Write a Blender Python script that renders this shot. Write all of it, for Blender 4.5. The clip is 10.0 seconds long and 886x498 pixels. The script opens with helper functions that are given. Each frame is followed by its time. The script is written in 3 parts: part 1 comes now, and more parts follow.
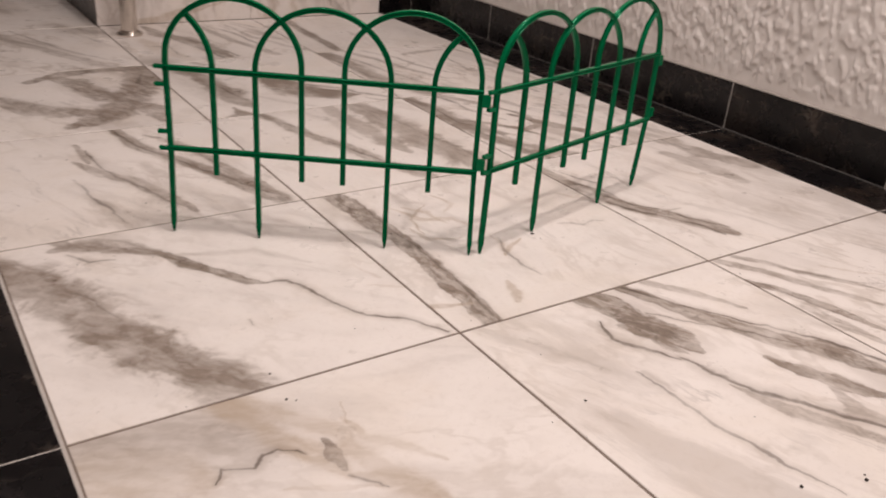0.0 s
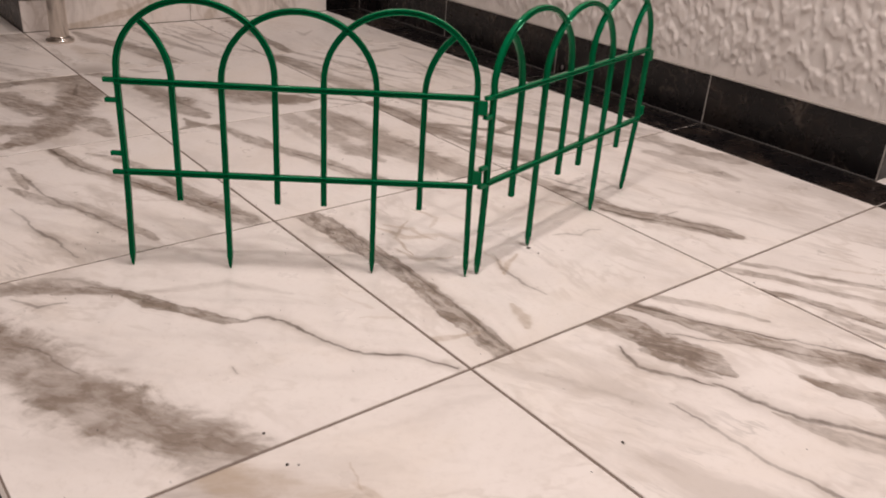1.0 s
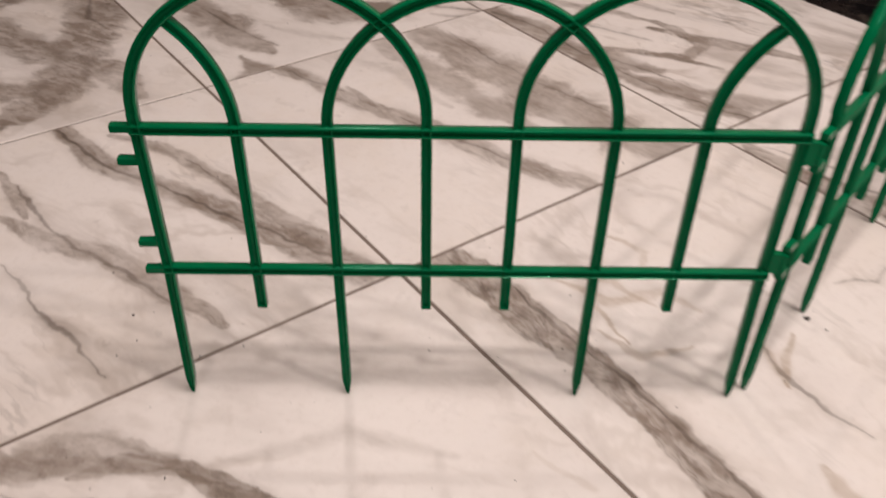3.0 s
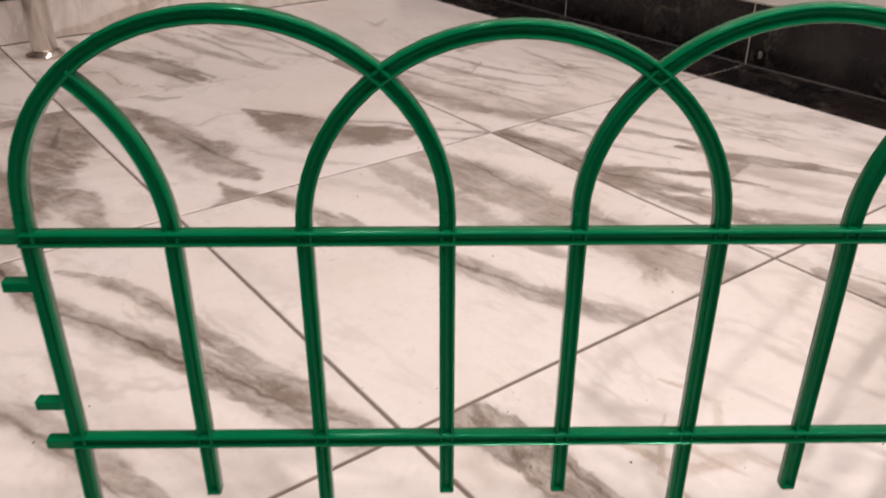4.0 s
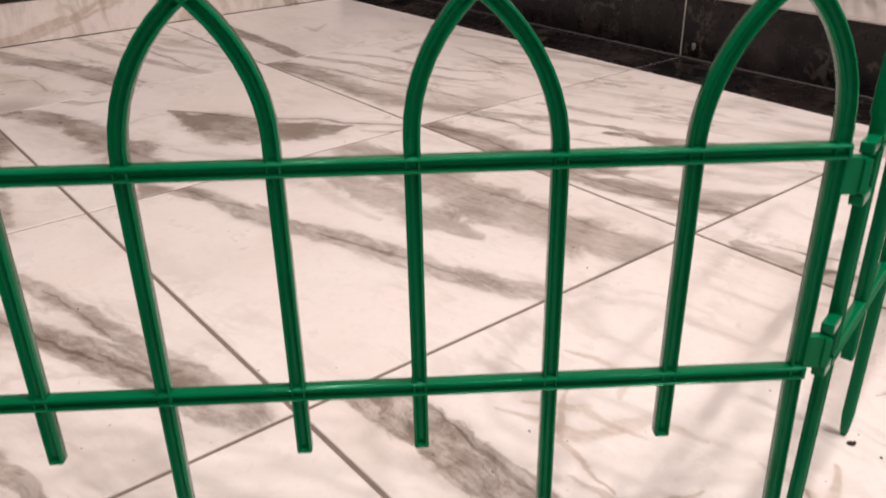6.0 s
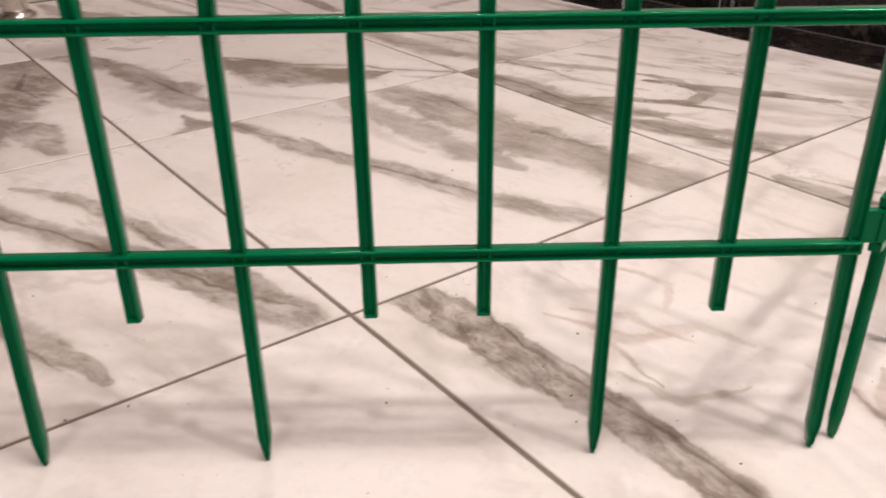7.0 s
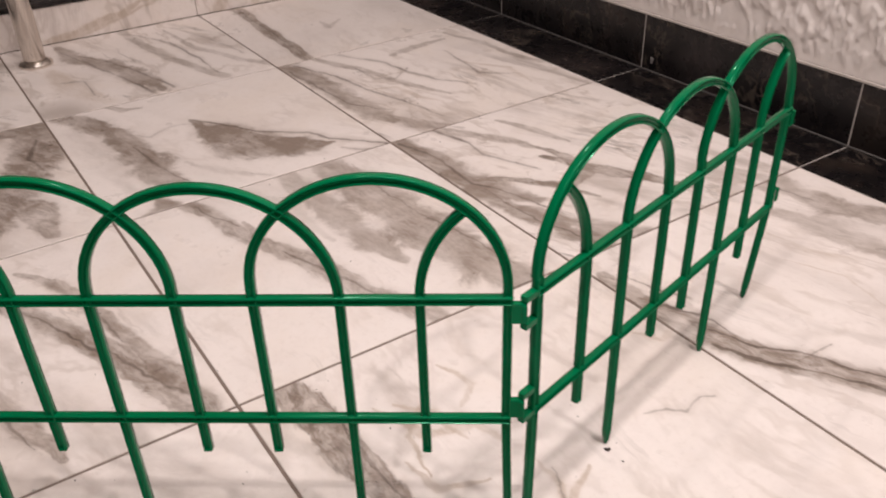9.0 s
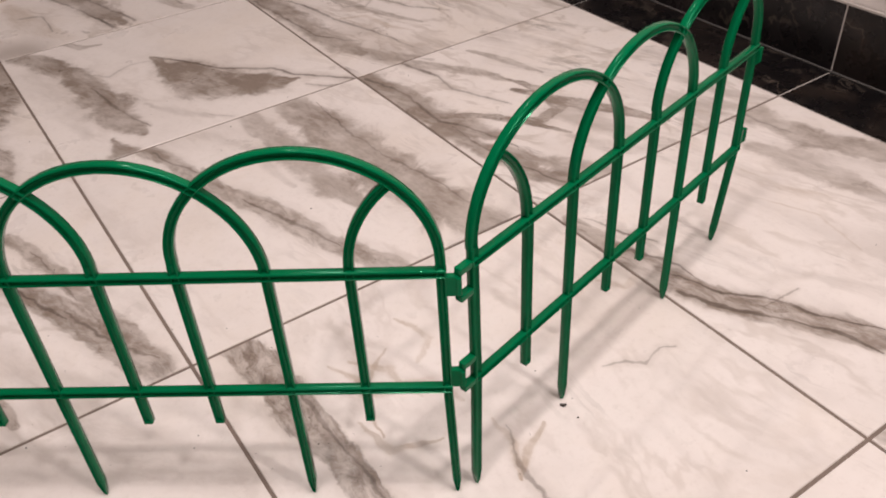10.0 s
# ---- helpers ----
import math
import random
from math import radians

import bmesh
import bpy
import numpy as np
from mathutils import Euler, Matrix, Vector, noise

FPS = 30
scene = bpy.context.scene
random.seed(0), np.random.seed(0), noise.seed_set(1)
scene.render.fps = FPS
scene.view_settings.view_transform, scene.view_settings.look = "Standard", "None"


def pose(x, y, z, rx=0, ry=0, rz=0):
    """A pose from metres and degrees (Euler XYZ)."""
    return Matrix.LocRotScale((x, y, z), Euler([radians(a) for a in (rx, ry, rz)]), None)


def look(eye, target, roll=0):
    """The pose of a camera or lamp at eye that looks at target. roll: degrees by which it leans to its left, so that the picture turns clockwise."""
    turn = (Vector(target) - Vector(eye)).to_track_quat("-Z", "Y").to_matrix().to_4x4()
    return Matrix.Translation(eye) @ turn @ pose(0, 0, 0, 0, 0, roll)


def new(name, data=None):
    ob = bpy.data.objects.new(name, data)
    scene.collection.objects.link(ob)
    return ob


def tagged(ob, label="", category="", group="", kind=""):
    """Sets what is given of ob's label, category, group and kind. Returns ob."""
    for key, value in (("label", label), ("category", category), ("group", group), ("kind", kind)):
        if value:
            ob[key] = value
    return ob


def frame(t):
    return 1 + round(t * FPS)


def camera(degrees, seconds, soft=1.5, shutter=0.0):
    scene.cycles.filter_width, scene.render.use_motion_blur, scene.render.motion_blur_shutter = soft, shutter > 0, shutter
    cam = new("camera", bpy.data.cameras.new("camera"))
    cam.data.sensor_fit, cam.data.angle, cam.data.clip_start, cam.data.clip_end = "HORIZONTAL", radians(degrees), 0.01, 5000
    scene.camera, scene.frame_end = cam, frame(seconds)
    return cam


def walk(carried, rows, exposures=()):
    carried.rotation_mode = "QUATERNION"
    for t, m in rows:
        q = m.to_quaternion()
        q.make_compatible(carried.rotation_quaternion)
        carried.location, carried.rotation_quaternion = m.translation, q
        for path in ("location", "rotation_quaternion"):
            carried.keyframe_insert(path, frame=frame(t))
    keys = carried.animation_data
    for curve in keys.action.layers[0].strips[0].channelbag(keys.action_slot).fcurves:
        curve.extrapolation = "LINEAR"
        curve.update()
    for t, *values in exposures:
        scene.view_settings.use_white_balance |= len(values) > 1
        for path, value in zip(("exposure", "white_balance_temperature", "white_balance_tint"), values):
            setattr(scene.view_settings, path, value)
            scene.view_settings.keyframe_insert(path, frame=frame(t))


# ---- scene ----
cam = camera(55.5, 10.0, 1.8, 0.4)
EXPOSURES = [(0, -0.35, 6500, 10), (0.5, -0.39, 6500, 10), (1, -0.38, 6500, 10), (2, -0.44, 6500, 10), (3, -0.38, 6500, 10), (4.3, -0.02, 6400, 11.5), (5.2, 0.05, 6400, 11.5), (6.3, -0.02, 6400, 11.5), (7.5, -0.08, 6400, 11.5), (9, -0.16, 6400, 11.5), (9.5, -0.28, 6400, 11.5), (10, -0.27, 6400, 11.5)]
PATH = [
    (0, (-0.705, -0.935, 0.716), (0.331, 0.536, -0.158), 4.5),
    (0.5, (-0.707, -0.823, 0.691), (0.444, 0.568, -0.17), 4.7),
    (1, (-0.695, -0.754, 0.688), (0.455, 0.629, -0.188), 4.0),
    (1.5, (-0.647, -0.604, 0.76), (0.447, 0.719, -0.267), 3.8),
    (2, (-0.593, -0.462, 0.79), (0.459, 0.768, -0.384), 2.5),
    (2.5, (-0.483, -0.229, 0.726), (0.448, 0.978, -0.569), 0.6),
    (3, (-0.439, -0.088, 0.678), (0.494, 1.177, -0.558), 1.1),
    (3.2, (-0.417, -0.034, 0.634), (0.523, 1.281, -0.543), 0.6),
    (4.3, (-0.33, 0.07, 0.536), (0.752, 1.502, -0.346), 0.2),
    (4.5, (-0.319, 0.065, 0.532), (0.781, 1.499, -0.324), 0.1),
    (5, (-0.29, 0.053, 0.524), (0.847, 1.478, -0.297), 0.2),
    (5.2, (-0.279, 0.05, 0.524), (0.855, 1.457, -0.334), 0.5),
    (6.3, (-0.293, -0.001, 0.461), (0.808, 1.405, -0.439), -1.3),
    (6.5, (-0.306, -0.008, 0.444), (0.797, 1.406, -0.442), -0.8),
    (7, (-0.338, -0.005, 0.427), (0.72, 1.419, -0.497), -0.7),
    (7.5, (-0.397, 0.006, 0.43), (0.624, 1.463, -0.484), -1.2),
    (8, (-0.354, -0.07, 0.562), (0.61, 1.395, -0.399), -2.9),
    (8.5, (-0.278, -0.175, 0.688), (0.677, 1.286, -0.288), -2.5),
    (9, (-0.228, -0.278, 0.781), (0.692, 1.144, -0.282), -1.8),
    (9.5, (-0.178, -0.296, 0.809), (0.702, 1.064, -0.364), -2.3),
    (10, (-0.139, -0.266, 0.801), (0.705, 1.067, -0.429), -3.4),
]
walk(cam, [(t, look(eye, target, roll)) for t, eye, target, roll in PATH], EXPOSURES)

# ---- light ----
world = bpy.data.worlds.new("world")
scene.world = world
world.use_nodes = True
world.node_tree.nodes["Background"].inputs[0].default_value = (0.9, 0.85, 0.8, 1)
world.node_tree.nodes["Background"].inputs[1].default_value = 0.02
ROOM_X0, ROOM_X1, ROOM_Y0, ROOM_Y1, ROOM_Z = -2.2, 1.366, -2.4, 3.6, 2.7
# Spots out of view; the last two only brighten the right and far floor.
LAMPS = [(0.43, -0.25, 9.5), (0.65, -0.25, 9.5), (0.87, -0.25, 9.5), (-0.32, 0.0, 8.5), (-0.10, 0.0, 8.5), (0.12, 0.0, 8.5), (-0.85, -0.1, 10), (0.65, -1.3, 25), (0.65, 1.9, 11)]
LAMP_COLOUR = (1.0, 0.885, 0.835)


# ---- materials ----
def nodes_of(name):
    m = bpy.data.materials.new(name)
    m.use_nodes = True
    nt = m.node_tree
    return m, nt, nt.nodes["Principled BSDF"]


class Net:
    """Short forms for building node trees."""

    def __init__(self, nt):
        self.nt = nt

    def put(self, value, socket):
        if isinstance(value, bpy.types.NodeSocket):
            self.nt.links.new(value, socket)
        elif value is not None:
            socket.default_value = value

    def math(self, op, a, b=None, c=None, clamp=False):
        n = self.nt.nodes.new("ShaderNodeMath")
        n.operation, n.use_clamp = op, clamp
        for s, v in zip(n.inputs, (a, b, c)):
            self.put(v, s)
        return n.outputs[0]

    def vec(self, op, a, b=None, scale=None):
        n = self.nt.nodes.new("ShaderNodeVectorMath")
        n.operation = op
        self.put(a, n.inputs[0])
        self.put(b, n.inputs[1])
        if scale is not None:
            self.put(scale, n.inputs["Scale"])
        return n.outputs["Value"] if op in ("LENGTH", "DOT_PRODUCT", "DISTANCE") else n.outputs["Vector"]

    def noise(self, p, scale, detail=3.0, rough=0.55, distort=0.0, colour=False):
        n = self.nt.nodes.new("ShaderNodeTexNoise")
        self.put(p, n.inputs["Vector"])
        n.inputs["Scale"].default_value, n.inputs["Detail"].default_value = scale, detail
        n.inputs["Roughness"].default_value, n.inputs["Distortion"].default_value = rough, distort
        return n.outputs["Color" if colour else "Fac"]

    def step(self, v, lo, hi, out0=0.0, out1=1.0):
        n = self.nt.nodes.new("ShaderNodeMapRange")
        n.interpolation_type = "SMOOTHSTEP"
        self.put(v, n.inputs[0])
        for s, x in zip(n.inputs[1:5], (lo, hi, out0, out1)):
            self.put(x, s)
        return n.outputs[0]

    def mix(self, f, a, b):
        n = self.nt.nodes.new("ShaderNodeMix")
        n.data_type = "RGBA"
        self.put(f, n.inputs[0])
        for v, s in ((a, n.inputs[6]), (b, n.inputs[7])):
            self.put((*v, 1) if isinstance(v, tuple) else v, s)
        return n.outputs[2]

    def place(self):
        return self.nt.nodes.new("ShaderNodeNewGeometry").outputs["Position"]

    def mapped(self, p, loc=(0, 0, 0), rot=(0, 0, 0), scale=(1, 1, 1)):
        n = self.nt.nodes.new("ShaderNodeMapping")
        self.put(p, n.inputs[0])
        n.inputs[1].default_value, n.inputs[2].default_value, n.inputs[3].default_value = loc, rot, scale
        return n.outputs[0]

    def bump(self, h, strength, dist, shader):
        n = self.nt.nodes.new("ShaderNodeBump")
        n.inputs["Strength"].default_value, n.inputs["Distance"].default_value = strength, dist
        self.put(h, n.inputs["Height"])
        self.nt.links.new(n.outputs[0], shader.inputs["Normal"])


def segment_group():
    """A node group: how far a place lies from the stretch a to a + ab, and how far along it (0 to 1)."""
    g = bpy.data.node_groups.new("segment", "ShaderNodeTree")
    for name, kind in (("P", "NodeSocketVector"), ("A", "NodeSocketVector"), ("AB", "NodeSocketVector"), ("Inverse", "NodeSocketFloat"), ("From", "NodeSocketFloat"), ("Gain", "NodeSocketFloat")):
        g.interface.new_socket(name, in_out="INPUT", socket_type=kind)
    g.interface.new_socket("Distance", in_out="OUTPUT", socket_type="NodeSocketFloat")
    src, dst, w = g.nodes.new("NodeGroupInput"), g.nodes.new("NodeGroupOutput"), Net(g)
    p, a, ab, inverse, start, gain = list(src.outputs)[:6]
    pa = w.vec("SUBTRACT", p, a)
    h = w.math("MULTIPLY", w.vec("DOT_PRODUCT", pa, ab), inverse, clamp=True)
    d = w.vec("LENGTH", w.vec("SUBTRACT", pa, w.vec("SCALE", ab, scale=h)))
    g.links.new(w.math("DIVIDE", d, w.math("MULTIPLY_ADD", h, gain, start)), dst.inputs[0])
    return g


SEGMENT = segment_group()
WHITE, GREY, DARK, TAN = (0.86, 0.80, 0.765), (0.275, 0.220, 0.182), (0.110, 0.080, 0.062), (0.48, 0.385, 0.30)


def marble(name, seed=0.0, veins=(), streak=0.5, turn=-14, white=WHITE, upright=False, corner=(-9, -9)):
    """Polished white marble. veins: (points on the plan, half width, strength, tone), tone one of line, band, tan, soft, wash.
    A vein that ends inside the tile (of 0.6 m, from its corner) thins out there."""
    m, nt, sh = nodes_of(name)
    w = Net(nt)
    p = w.place()
    if upright:
        p = w.mapped(p, (0, 0, 0), (radians(90), 0, 0))
    flat = w.vec("MULTIPLY", p, (1, 1, 0))
    q = w.vec("ADD", flat, (seed * 3.7, seed * 1.9, seed * 0.6))
    big = w.vec("SUBTRACT", w.noise(q, 5.5, 3, 0.6, colour=True), (0.5, 0.5, 0.5))
    mid = w.vec("SUBTRACT", w.noise(q, 15, 2, 0.5, colour=True), (0.5, 0.5, 0.5))
    fine = w.vec("SUBTRACT", w.noise(q, 38, 3, 0.6, colour=True), (0.5, 0.5, 0.5))
    bent = w.vec("ADD", w.vec("ADD", flat, w.vec("SCALE", mid, scale=0.017)), w.vec("ADD", w.vec("SCALE", big, scale=0.016), w.vec("SCALE", fine, scale=0.012)))
    bent = w.vec("MULTIPLY", bent, (1, 1, 0))
    # streaks that all run one way
    along = w.mapped(w.mapped(w.vec("ADD", bent, (seed * 3.7, seed * 1.9, 0)), rot=(0, 0, radians(turn))), scale=(1, 0.2, 1))
    s1 = w.noise(along, 7.0, 5, 0.62, 0.6)
    s2 = w.noise(along, 26.0, 4, 0.6, 0.3)
    where = w.step(w.noise(q, 2.6, 2, 0.5), 0.38, 0.58)
    soft = w.math("MULTIPLY", w.step(s1, 0.48, 0.63), where)
    thin = w.math("MULTIPLY", w.step(w.math("ABSOLUTE", w.math("SUBTRACT", s1, 0.5)), 0.0, 0.022, 1.0, 0.0), w.step(w.noise(q, 6, 2), 0.5, 0.7))
    cloud = w.step(w.noise(q, 4.0, 4, 0.6), 0.45, 0.75)
    web = w.step(w.math("ABSOLUTE", w.math("SUBTRACT", w.noise(w.mapped(along, scale=(1, 2.2, 1)), 8.0, 4, 0.6, 0.35), 0.5)), 0.0, 0.045, 1.0, 0.0)
    web = w.math("MULTIPLY", web, w.step(w.noise(w.vec("ADD", q, (1.0, 8.0, 0)), 4.5, 3, 0.6), 0.40, 0.62))
    cream = w.step(w.noise(w.vec("ADD", q, (5.0, 2.0, 0)), 3.2, 5, 0.65, 0.5), 0.45, 0.68)
    feather = w.step(w.noise(along, 16.0, 6, 0.7, 0.8), 0.52, 0.70)
    col = w.mix(w.math("MULTIPLY", cream, 0.45), white, (0.80, 0.715, 0.64))
    col = w.mix(w.math("MULTIPLY", cloud, 0.30), col, (0.64, 0.575, 0.54))
    col = w.mix(w.math("MULTIPLY", w.math("MULTIPLY", feather, cloud), 0.18), col, GREY)
    col = w.mix(w.math("MULTIPLY", soft, 0.75 * streak), col, GREY)
    col = w.mix(w.math("MULTIPLY", web, 0.14 + 0.4 * streak), col, (0.42, 0.345, 0.285))
    col = w.mix(w.math("MULTIPLY", thin, 0.6 * streak), col, DARK)
    long = w.mapped(w.mapped(w.vec("ADD", bent, (seed * 2.1, seed, 0)), rot=(0, 0, radians(turn))), scale=(1, 0.1, 1))
    s3 = w.noise(long, 70.0, 4, 0.7, 0.2)
    grain = w.step(w.math("ADD", w.math("MULTIPLY", s2, 0.6), w.math("MULTIPLY", s3, 0.4)), 0.38, 0.60, 0.55, 1.1)
    blotch = w.noise(q, 34, 5, 0.7, 0.4)
    rag = w.math("SUBTRACT", w.math("ADD", w.math("MULTIPLY", s2, 0.6), w.math("MULTIPLY", blotch, 0.4)), 0.5)
    mottle = w.step(w.math("ADD", w.math("MULTIPLY", s2, 0.45), w.math("MULTIPLY", blotch, 0.55)), 0.49, 0.62)
    body = w.step(w.noise(q, 9, 4, 0.65), 0.33, 0.66, 0.62, 1.2)
    # fibres that give a band its torn, layered edge
    fibre = w.mapped(w.mapped(w.vec("ADD", bent, (seed * 1.3, seed * 2.9, 0)), rot=(0, 0, radians(turn))), scale=(1, 0.34, 1))
    torn = w.math("SUBTRACT", w.noise(fibre, 26.0, 6, 0.66, 0.5), 0.5)
    layer = w.step(w.noise(fibre, 52.0, 5, 0.68, 0.4), 0.36, 0.62, 0.48, 1.10)
    puff = w.math("MULTIPLY", w.math("SUBTRACT", w.noise(q, 13.0, 5, 0.62, 0.6), 0.5), 2.2)
    even = w.math("MULTIPLY_ADD", layer, 0.55, 0.45)
    crack = w.step(w.math("ABSOLUTE", w.math("SUBTRACT", w.noise(fibre, 30.0, 5, 0.6, 0.9), 0.5)), 0.0, 0.03, 1.0, 0.0)
    for points, width, strength, tone in veins:
        dist = None

        def full(k):
            inside = all(0.03 < points[k][n] - corner[n] < 0.57 for n in (0, 1))
            share = points[k][2] if len(points[k]) > 2 else 1.0
            return share * (0.35 if inside and k in (0, len(points) - 1) else 1.0)

        for k, (a, b) in enumerate(zip(points, points[1:])):
            ab = (b[0] - a[0], b[1] - a[1], 0)
            piece = nt.nodes.new("ShaderNodeGroup")
            piece.node_tree = SEGMENT
            for socket_in, value in zip(piece.inputs, (bent, (a[0], a[1], 0), ab, 1 / (ab[0] ** 2 + ab[1] ** 2), full(k), full(k + 1) - full(k))):
                w.put(value, socket_in)
            d = piece.outputs[0]
            dist = d if dist is None else w.math("MINIMUM", dist, d)
        if tone == "line":
            ragged = w.math("ADD", dist, w.math("MULTIPLY", w.math("ADD", rag, torn), width * 1.5))
            core = w.step(ragged, width * 0.1, width * 0.75, 1, 0)
            halo = w.step(ragged, 0.0, width * 3.2, 0.34, 0)
            col = w.mix(w.math("MULTIPLY", w.math("MULTIPLY", halo, body), strength), col, GREY)
            col = w.mix(w.math("MULTIPLY", w.math("MULTIPLY", core, body), strength * 0.82, clamp=True), col, DARK)
        else:
            near, far, edge, veil, cut = {"wash": (0.1, 1.5, 0.0, 0.6, 1.6), "pale": (0.55, 1.26, 0.16, 0.92, 1.1), "soft": (0.60, 1.16, 0.20, 0.90, 1.45), "tan": (0.45, 1.15, 0.1, 0.8, 1.5)}.get(tone, (0.76, 1.02, 0.34, 1.0, 1.3))
            tear = w.math("ADD", w.math("MULTIPLY", rag, 0.6), torn)
            if tone == "pale":
                tear = w.math("ADD", w.math("MULTIPLY", tear, 0.8), puff)
            ragged = w.math("ADD", dist, w.math("MULTIPLY", tear, width * cut))
            core = w.math("MULTIPLY", w.step(ragged, width * near, width * far, 1, 0), even if tone == "pale" else layer)
            haze = w.math("MULTIPLY", w.step(ragged, width * 0.7, width * 1.8, 0.20, 0), body)
            rim = w.step(w.math("ABSOLUTE", w.math("SUBTRACT", ragged, width * 0.86)), 0.0, width * 0.12, edge, 0)
            tint = TAN if tone == "tan" else GREY
            col = w.mix(w.math("MULTIPLY", haze, strength, clamp=True), col, tint)
            col = w.mix(w.math("MULTIPLY", w.math("MULTIPLY", core, body), strength * veil, clamp=True), col, tint)
            if tone in ("soft", "band", "pale"):
                deep = {"band": 0.42, "soft": 0.24}.get(tone, 0.13)
                col = w.mix(w.math("MULTIPLY", w.math("MULTIPLY", core, mottle), strength * deep, clamp=True), col, DARK)
                col = w.mix(w.math("MULTIPLY", w.math("MULTIPLY", core, crack), strength * deep, clamp=True), col, DARK)
                col = w.mix(w.math("MULTIPLY", w.math("MULTIPLY", rim, w.math("MULTIPLY", grain, body)), strength * 0.55, clamp=True), col, DARK)
    speck = w.step(w.noise(q, 95, 5, 0.75), 0.48, 0.72)
    col = w.mix(w.math("MULTIPLY", speck, 0.16), col, (0.52, 0.45, 0.40))
    nt.links.new(col, sh.inputs["Base Color"])
    wear = w.noise(q, 11, 4, 0.6)
    nt.links.new(w.step(wear, 0.3, 0.7, 0.27, 0.36), sh.inputs["Roughness"])
    sh.inputs["Specular IOR Level"].default_value = 0.4
    w.bump(w.noise(q, 9, 2), 0.05, 0.004, sh)
    return m


def black_marble():
    m, nt, sh = nodes_of("black_marble")
    w = Net(nt)
    p = w.place()
    info = nt.nodes.new("ShaderNodeObjectInfo")
    q = w.vec("ADD", p, w.vec("SCALE", (7.0, 3.0, 5.0), scale=info.outputs["Random"]))
    warp = w.vec("ADD", q, w.vec("SCALE", w.vec("SUBTRACT", w.noise(q, 9, 3, colour=True), (0.5, 0.5, 0.5)), scale=0.12))
    web = w.step(w.math("ABSOLUTE", w.math("SUBTRACT", w.noise(warp, 7, 4, 0.6), 0.5)), 0.0, 0.022, 1, 0)
    web = w.math("MULTIPLY", web, w.step(w.noise(q, 5, 2), 0.40, 0.62))
    fog = w.step(w.noise(warp, 4, 4, 0.65), 0.45, 0.8)
    tinge = w.mix(info.outputs["Random"], (0.030, 0.026, 0.028), (0.046, 0.031, 0.023))
    col = w.mix(fog, (0.007, 0.006, 0.0065), tinge)
    col = w.mix(w.math("MULTIPLY", web, 0.42), col, (0.13, 0.105, 0.085))
    nt.links.new(col, sh.inputs["Base Color"])
    nt.links.new(w.step(w.noise(q, 30, 3), 0.3, 0.7, 0.22, 0.36), sh.inputs["Roughness"])
    sh.inputs["Specular IOR Level"].default_value = 0.30
    return m


def rough_paint(name, colour, grain=40.0, depth=0.002, rough=0.7, other=None):
    m, nt, sh = nodes_of(name)
    w = Net(nt)
    p = w.place()
    n1, n2 = w.noise(p, grain * 0.12, 4, 0.6), w.noise(p, grain, 4, 0.6)
    f = w.math("ADD", w.math("MULTIPLY", n1, 0.6), w.math("MULTIPLY", n2, 0.4))
    col = w.mix(w.step(f, 0.3, 0.7), other or tuple(c * 0.85 for c in colour), colour)
    nt.links.new(col, sh.inputs["Base Color"])
    sh.inputs["Roughness"].default_value = rough
    w.bump(n2, 0.3, depth, sh)
    return m


def green_plastic():
    m, nt, sh = nodes_of("green_plastic")
    w = Net(nt)
    p = w.place()
    col = w.mix(w.step(w.noise(p, 12, 3), 0.3, 0.7), (0.0002, 0.128, 0.046), (0.0002, 0.150, 0.056))
    nt.links.new(col, sh.inputs["Base Color"])
    nt.links.new(w.step(w.noise(p, 90, 3), 0.3, 0.7, 0.12, 0.20), sh.inputs["Roughness"])
    sh.inputs["Specular IOR Level"].default_value = 0.3
    sh.inputs["Specular Tint"].default_value = (0.22, 1.0, 0.58, 1)
    w.bump(w.noise(p, 160, 2), 0.06, 0.0006, sh)
    return m


def metal(name, colour, rough):
    m, nt, sh = nodes_of(name)
    w = Net(nt)
    p = w.place()
    brushed = w.noise(w.mapped(p, scale=(60, 60, 4)), 3, 3)
    nt.links.new(w.mix(brushed, tuple(c * 0.85 for c in colour), colour), sh.inputs["Base Color"])
    nt.links.new(w.step(brushed, 0.3, 0.7, rough * 0.8, rough * 1.3), sh.inputs["Roughness"])
    sh.inputs["Metallic"].default_value = 1.0
    return m


def glow(name, colour, strength):
    m, nt, sh = nodes_of(name)
    sh.inputs["Emission Color"].default_value = (*colour, 1)
    sh.inputs["Emission Strength"].default_value = strength
    return m


BLACK = black_marble()
GREEN = green_plastic()
GROUT = rough_paint("grout", (0.23, 0.18, 0.15), 120, 0.001, 0.9)
PALE_GROUT = rough_paint("pale_grout", (0.52, 0.475, 0.44), 120, 0.001, 0.9)
PAINT = rough_paint("white_paint", (0.62, 0.58, 0.55), 60, 0.001, 0.8)
# Mid-tone for the unseen walls, so they bounce little light.
WALL_PAINT = rough_paint("wall_paint", (0.30, 0.27, 0.25), 60, 0.001, 0.8)
PLASTER = rough_paint("plaster", (0.80, 0.755, 0.725), 26, 0.0022, 0.42, (0.66, 0.61, 0.58))
CHROME = metal("chrome", (0.78, 0.72, 0.66), 0.16)
CRUMB = rough_paint("crumb", (0.035, 0.025, 0.02), 300, 0.0005, 0.8)
LAMP_GLASS = glow("lamp_glass", LAMP_COLOUR, 9.0)


